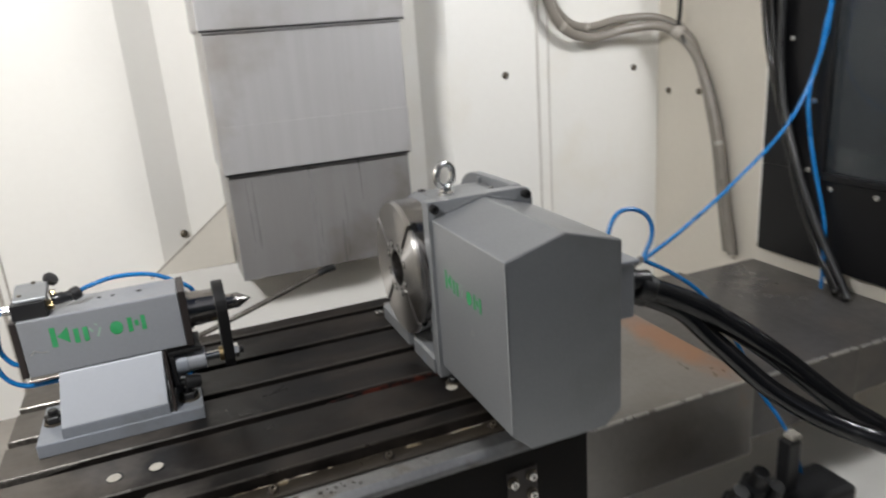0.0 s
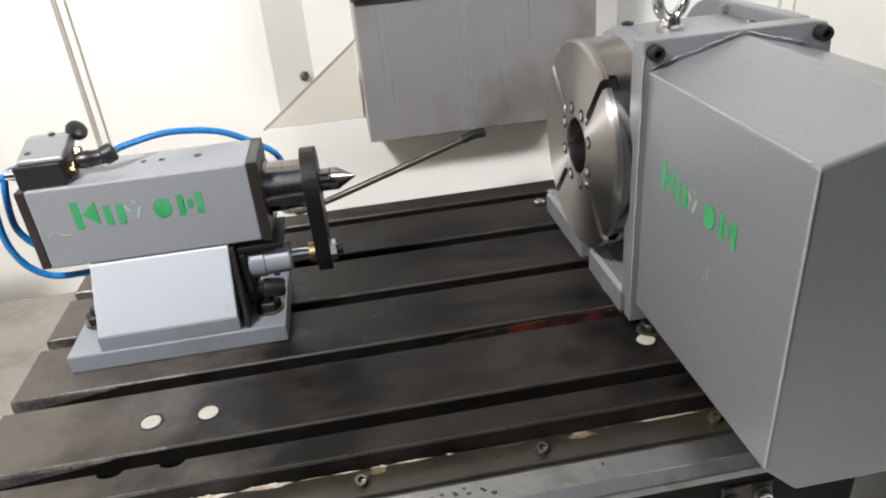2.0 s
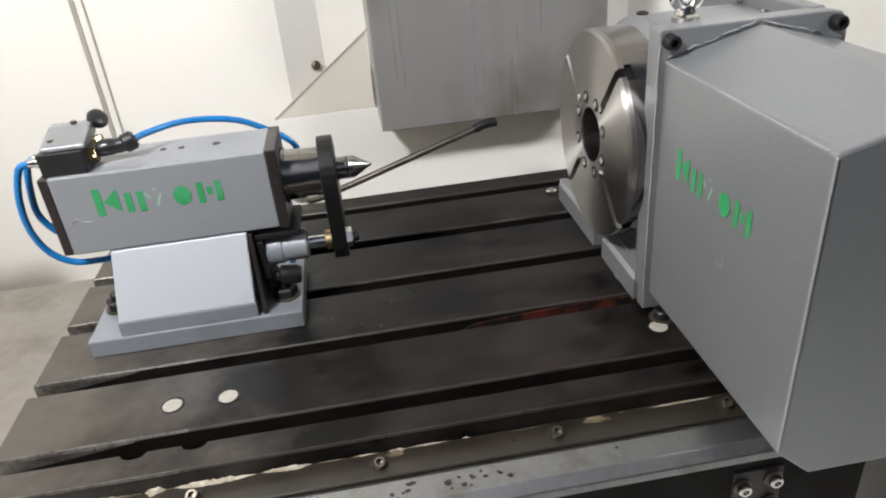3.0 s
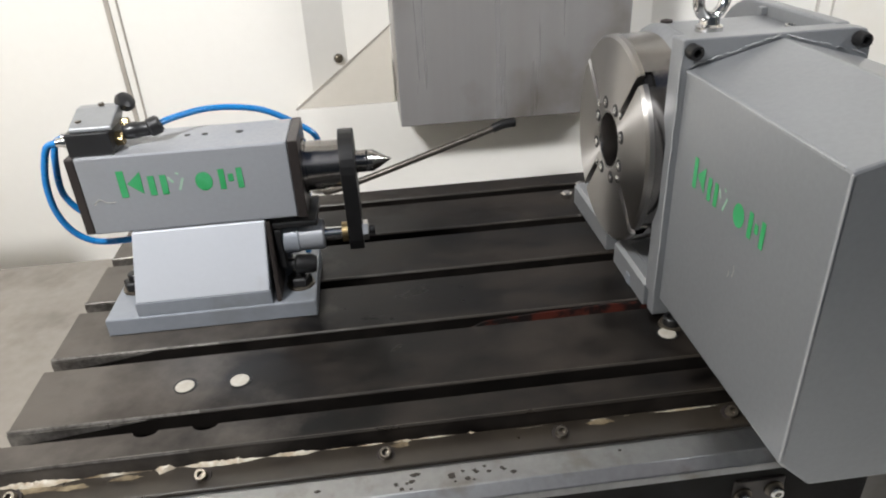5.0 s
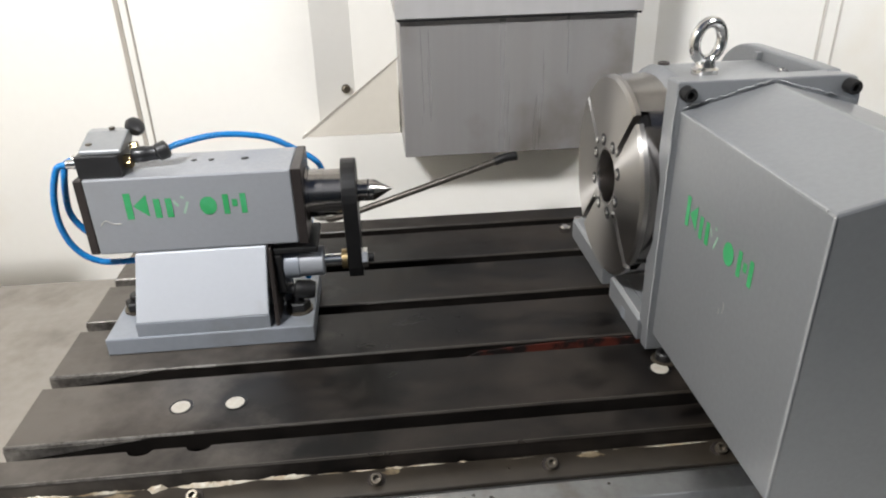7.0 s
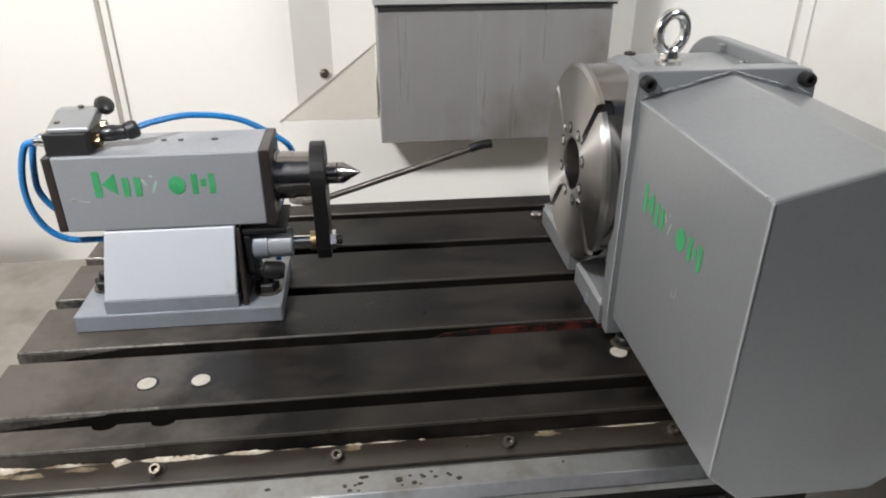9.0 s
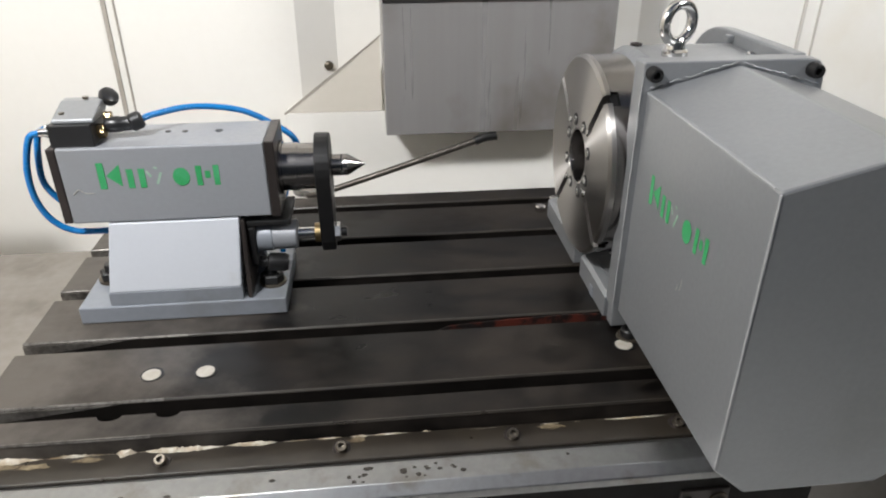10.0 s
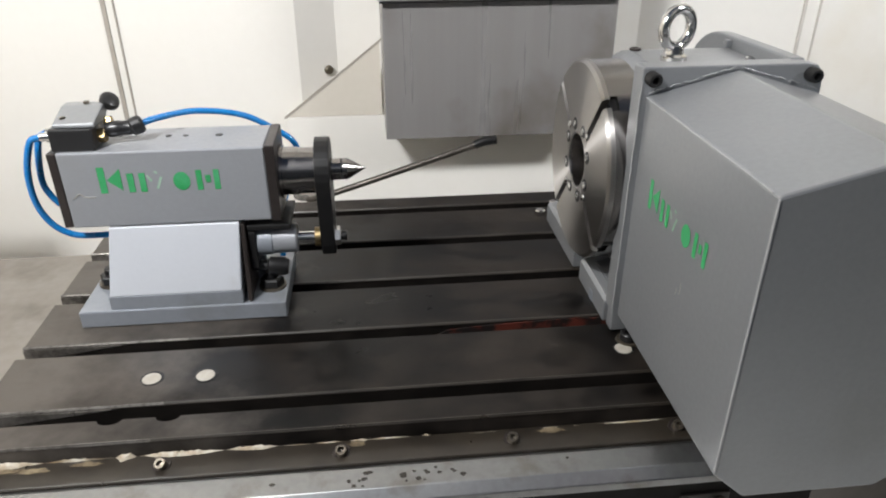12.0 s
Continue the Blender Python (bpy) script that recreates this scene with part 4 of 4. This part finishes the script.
def box_outline(u0, v0, u1, v1):
    return [(u0, v0), (u1, v0), (u1, v1), (u0, v1)]


def maker_mark(parent, place, turn):
    """The stencilled green mark as plain bars, a wedge and a disc; its middle piece is wiped off."""
    pieces = []
    pieces.append([box_outline(0.0020, 0.0, 0.0085, 0.0265), [(0.0095, 0.0132), (0.0230, 0.0020), (0.0230, 0.0245)]])
    pieces.append([box_outline(0.0285, 0.0, 0.0345, 0.0195), box_outline(0.0395, 0.0, 0.0455, 0.0195)])
    pieces.append([[(0.0790 + 0.0080 * math.cos(math.pi * q / 8), 0.0098 + 0.0095 * math.sin(math.pi * q / 8)) for q in range(16)]])
    pieces.append([box_outline(0.0930, 0.0, 0.0985, 0.0205), box_outline(0.1015, 0.0075, 0.1065, 0.0150), box_outline(0.1095, 0.0, 0.1150, 0.0205)])
    for outlines in pieces:
        mm = bmesh.new()
        for outline in outlines:
            mark_shape(mm, outline)
        bmesh.ops.transform(mm, matrix=Matrix.Translation(place) @ turn, verts=mm.verts)
        part("painted_mark", mm, M_GREEN, parent, "stencilled green paint mark")


FRONT = Matrix(((1, 0, 0, 0), (0, 0, -1, 0), (0, 1, 0, 0), (0, 0, 0, 1)))
SIDE = Matrix(((0, 0, -1, 0), (-1, 0, 0, 0), (0, 1, 0, 0), (0, 0, 0, 1)))
maker_mark(tail, (-0.0990, 0.145, 1.0435), FRONT)
maker_mark(rot, (0.4012, 0.026, 1.0595), SIDE)
for parent, place, turn in ((tail, (-0.0990, 0.145, 1.0435), FRONT), (rot, (0.4012, 0.026, 1.0595), SIDE)):
    for u0, v0, u1, v1 in ((0.047, 0.017, 0.051, 0.011), (0.0555, 0.003, 0.0605, 0.015), (0.0545, 0.0205, 0.0575, 0.019)):
        d = Vector((u1 - u0, v1 - v0)).normalized()
        s = Vector((-d.y, d.x)) * 0.0011
        sm = bmesh.new()
        quad = [sm.verts.new((u0 + s.x, v0 + s.y, 0.0004)), sm.verts.new((u0 - s.x, v0 - s.y, 0.0004)), sm.verts.new((u1 - s.x, v1 - s.y, 0.0004)), sm.verts.new((u1 + s.x, v1 + s.y, 0.0004))]
        sm.faces.new(quad)
        bmesh.ops.transform(sm, matrix=Matrix.Translation(place) @ turn, verts=sm.verts)
        part("smudged_stroke", sm, M_GREENTHIN, parent, "faded smudged green stroke")

part("scratch", tube([(-0.1235, 0.1449, 1.0385), (-0.118, 0.1449, 1.0435), (-0.112, 0.1449, 1.0400), (-0.104, 0.1449, 1.0395)], 0.0005, 6, 4), M_BRIGHT, tail, "bright scratch in the paint")
for y0, z0, ln in ((-0.058, 1.03, 0.010), (-0.052, 1.022, 0.005)):
    part("scratch", tube([(0.4013, y0, z0), (0.4013, y0 - 0.001, z0 - ln * 0.5), (0.4013, y0 + 0.0005, z0 - ln)], 0.0004, 6, 4), M_BRIGHT, rot, "bright scratch in the paint")

# ---- side wall, door and cables ----
door = thing("side_door", (1.395, 0.0, 0.83), "black framed side door with a dark window", "door", kind="structure")
part("frame_rail", box(1.372, 1.3985, -0.75, 0.42, 0.832, 1.04, 0.003), M_BLACKDOOR, door)
part("frame_stile", box(1.372, 1.3985, 0.262, 0.42, 1.0402, 2.19, 0.003), M_BLACKDOOR, door)
part("inner_lip", box(1.364, 1.3718, 0.250, 0.262, 1.028, 2.19, 0.002), M_BLACKDOOR, door)
part("inner_lip", box(1.364, 1.3718, -0.75, 0.2498, 1.028, 1.041, 0.002), M_BLACKDOOR, door)
part("window_pane", box(1.384, 1.390, -0.75, 0.2618, 1.0402, 2.19), M_GLASS, door, "dark tinted window pane")
# sheet added behind the glass to carry the painted reflection
part("pane_reflection", box(1.3922, 1.3995, -0.75, 0.2618, 1.0402, 2.19), M_PANESHEEN, door)
for y, z in ((0.287, 1.193), (0.288, 1.045), (0.229, 1.012), (0.123, 1.012), (0.355, 1.321)):
    socket_screw((1.372, y, z), (-1, 0, 0), 0.006, 0.006, door, material=M_CHROME, washer=False)
trim = tagged(part("trim", box(1.385, 1.3995, 0.425, 0.437, 0.84, 1.35, 0.002), M_WALL), "cream edge strip beside the black door", "trim", kind="structure")


def cable(name, points, r, material, label, category="cable"):
    return tagged(part(name, tube(points, r, 14, 12), material, smooth=True), label, category)


cable("conduit", [(1.0, 0.80, 1.60), (1.015, 0.79, 1.47), (1.06, 0.785, 1.38), (1.14, 0.78, 1.345), (1.24, 0.765, 1.36), (1.325, 0.73, 1.36), (1.367, 0.675, 1.31), (1.377, 0.62, 1.22), (1.378, 0.565, 1.07), (1.378, 0.535, 0.92), (1.375, 0.50, 0.79)], 0.0120,
      M_CONDUIT, "grey corrugated cable conduit drooping along the enclosure wall", "conduit")
cable("conduit", [(1.02, 0.812, 1.60), (1.035, 0.805, 1.47), (1.075, 0.805, 1.40), (1.14, 0.80, 1.372), (1.24, 0.79, 1.385), (1.33, 0.755, 1.382), (1.378, 0.695, 1.335), (1.386, 0.645, 1.235), (1.387, 0.592, 1.08), (1.387, 0.562, 0.93), (1.385, 0.530, 0.79)], 0.0105, M_CONDUIT, "second grey conduit running beside the first", "conduit")
for ob, spots in ((bpy.data.objects["conduit"], ((1.06, 0.785, 1.38), (1.378, 0.565, 1.07))), (bpy.data.objects["conduit.001"], ((1.14, 0.80, 1.372),))):
    for x, y, z in spots:
        along = Vector((0.8, -0.03, -0.5)) if z > 1.2 else Vector((0.0, -0.25, -0.97))
        r = 0.0132 if ob.name == "conduit" else 0.0116
        part("saddle_clip", lathe(Vector((x, y, z)) - along * 0.006, Vector((x, y, z)) + along * 0.006, [(0, r), (1, r)], 20), M_GASKET, ob, smooth=True)
tie = thing("cable_tie", (1.35, 0.70, 1.33), "dark cable tie hanging from the conduit", "cable tie")
part("strap", lathe((1.343, 0.705, 1.352), (1.357, 0.695, 1.338), [(0, 0.0185), (1, 0.0185)], 20), M_GASKET, tie)
part("tail", tube([(1.345, 0.69, 1.36), (1.345, 0.685, 1.41), (1.34, 0.68, 1.5)], 0.006, 8), M_BLACK, tie)
part("tail", tube([(1.352, 0.685, 1.335), (1.356, 0.676, 1.315)], 0.004, 8), M_BLACK, tie)
cable("black_cable", [(1.355, 0.44, 1.6), (1.36, 0.427, 1.404), (1.36, 0.402, 1.284), (1.36, 0.349, 1.126), (1.36, 0.307, 1.006), (1.36, 0.252, 0.901), (1.355, 0.193, 0.814), (1.35, 0.175, 0.795)], 0.0095, M_RUBBER, "black cable hanging down the side wall")
cable("black_cable", [(1.352, 0.412, 1.6), (1.354, 0.402, 1.404), (1.354, 0.385, 1.290), (1.356, 0.372, 1.20), (1.358, 0.340, 1.10), (1.360, 0.300, 0.985), (1.360, 0.240, 0.880), (1.352, 0.178, 0.806)], 0.0080, M_RUBBER, "second black cable hanging down the side wall")
cable("grey_cable", [(1.355, 0.38, 1.6), (1.355, 0.376, 1.401), (1.355, 0.371, 1.284), (1.352, 0.345, 1.165), (1.345, 0.282, 1.023), (1.345, 0.22, 0.91), (1.345, 0.155, 0.812), (1.34, 0.14, 0.795)], 0.008, M_PLASTIC, "dark grey cable hanging down the side wall")
air_tube([(1.358, 0.26, 1.9), (1.358, 0.258, 1.40), (1.358, 0.292, 1.228), (1.358, 0.287, 1.145), (1.358, 0.263, 1.051), (1.357, 0.232, 0.958), (1.357, 0.223, 0.903), (1.350, 0.215, 0.795)], "blue plastic air tube hanging beside the window", 0.004)

# ---- valve post below the cover edge ----
post = thing("coolant_valve_post", (0.95, -0.12, 0.5), "black valve post with a white clip at its top", "valve")
part("post", box(0.886, 0.912, -0.132, -0.108, 0.5, 0.748, 0.004), M_PLASTIC, post)
part("white_clip", box(0.893, 0.914, -0.130, -0.110, 0.7482, 0.757, 0.003), M_PLUG, post)
part("valve_block", box(0.74, 1.0, -0.17, -0.09, 0.5, 0.66, 0.010), M_PLASTIC, post)
for x, z in ((0.775, 0.715), (0.812, 0.735), (0.845, 0.70)):
    part("fitting", lathe((x, -0.13, z - 0.05), (x, -0.15, z), [(0, 0.02), (0.5, 0.02), (0.55, 0.014), (1, 0.012), (1, 0)], 14), M_BLACK, post, smooth=True)
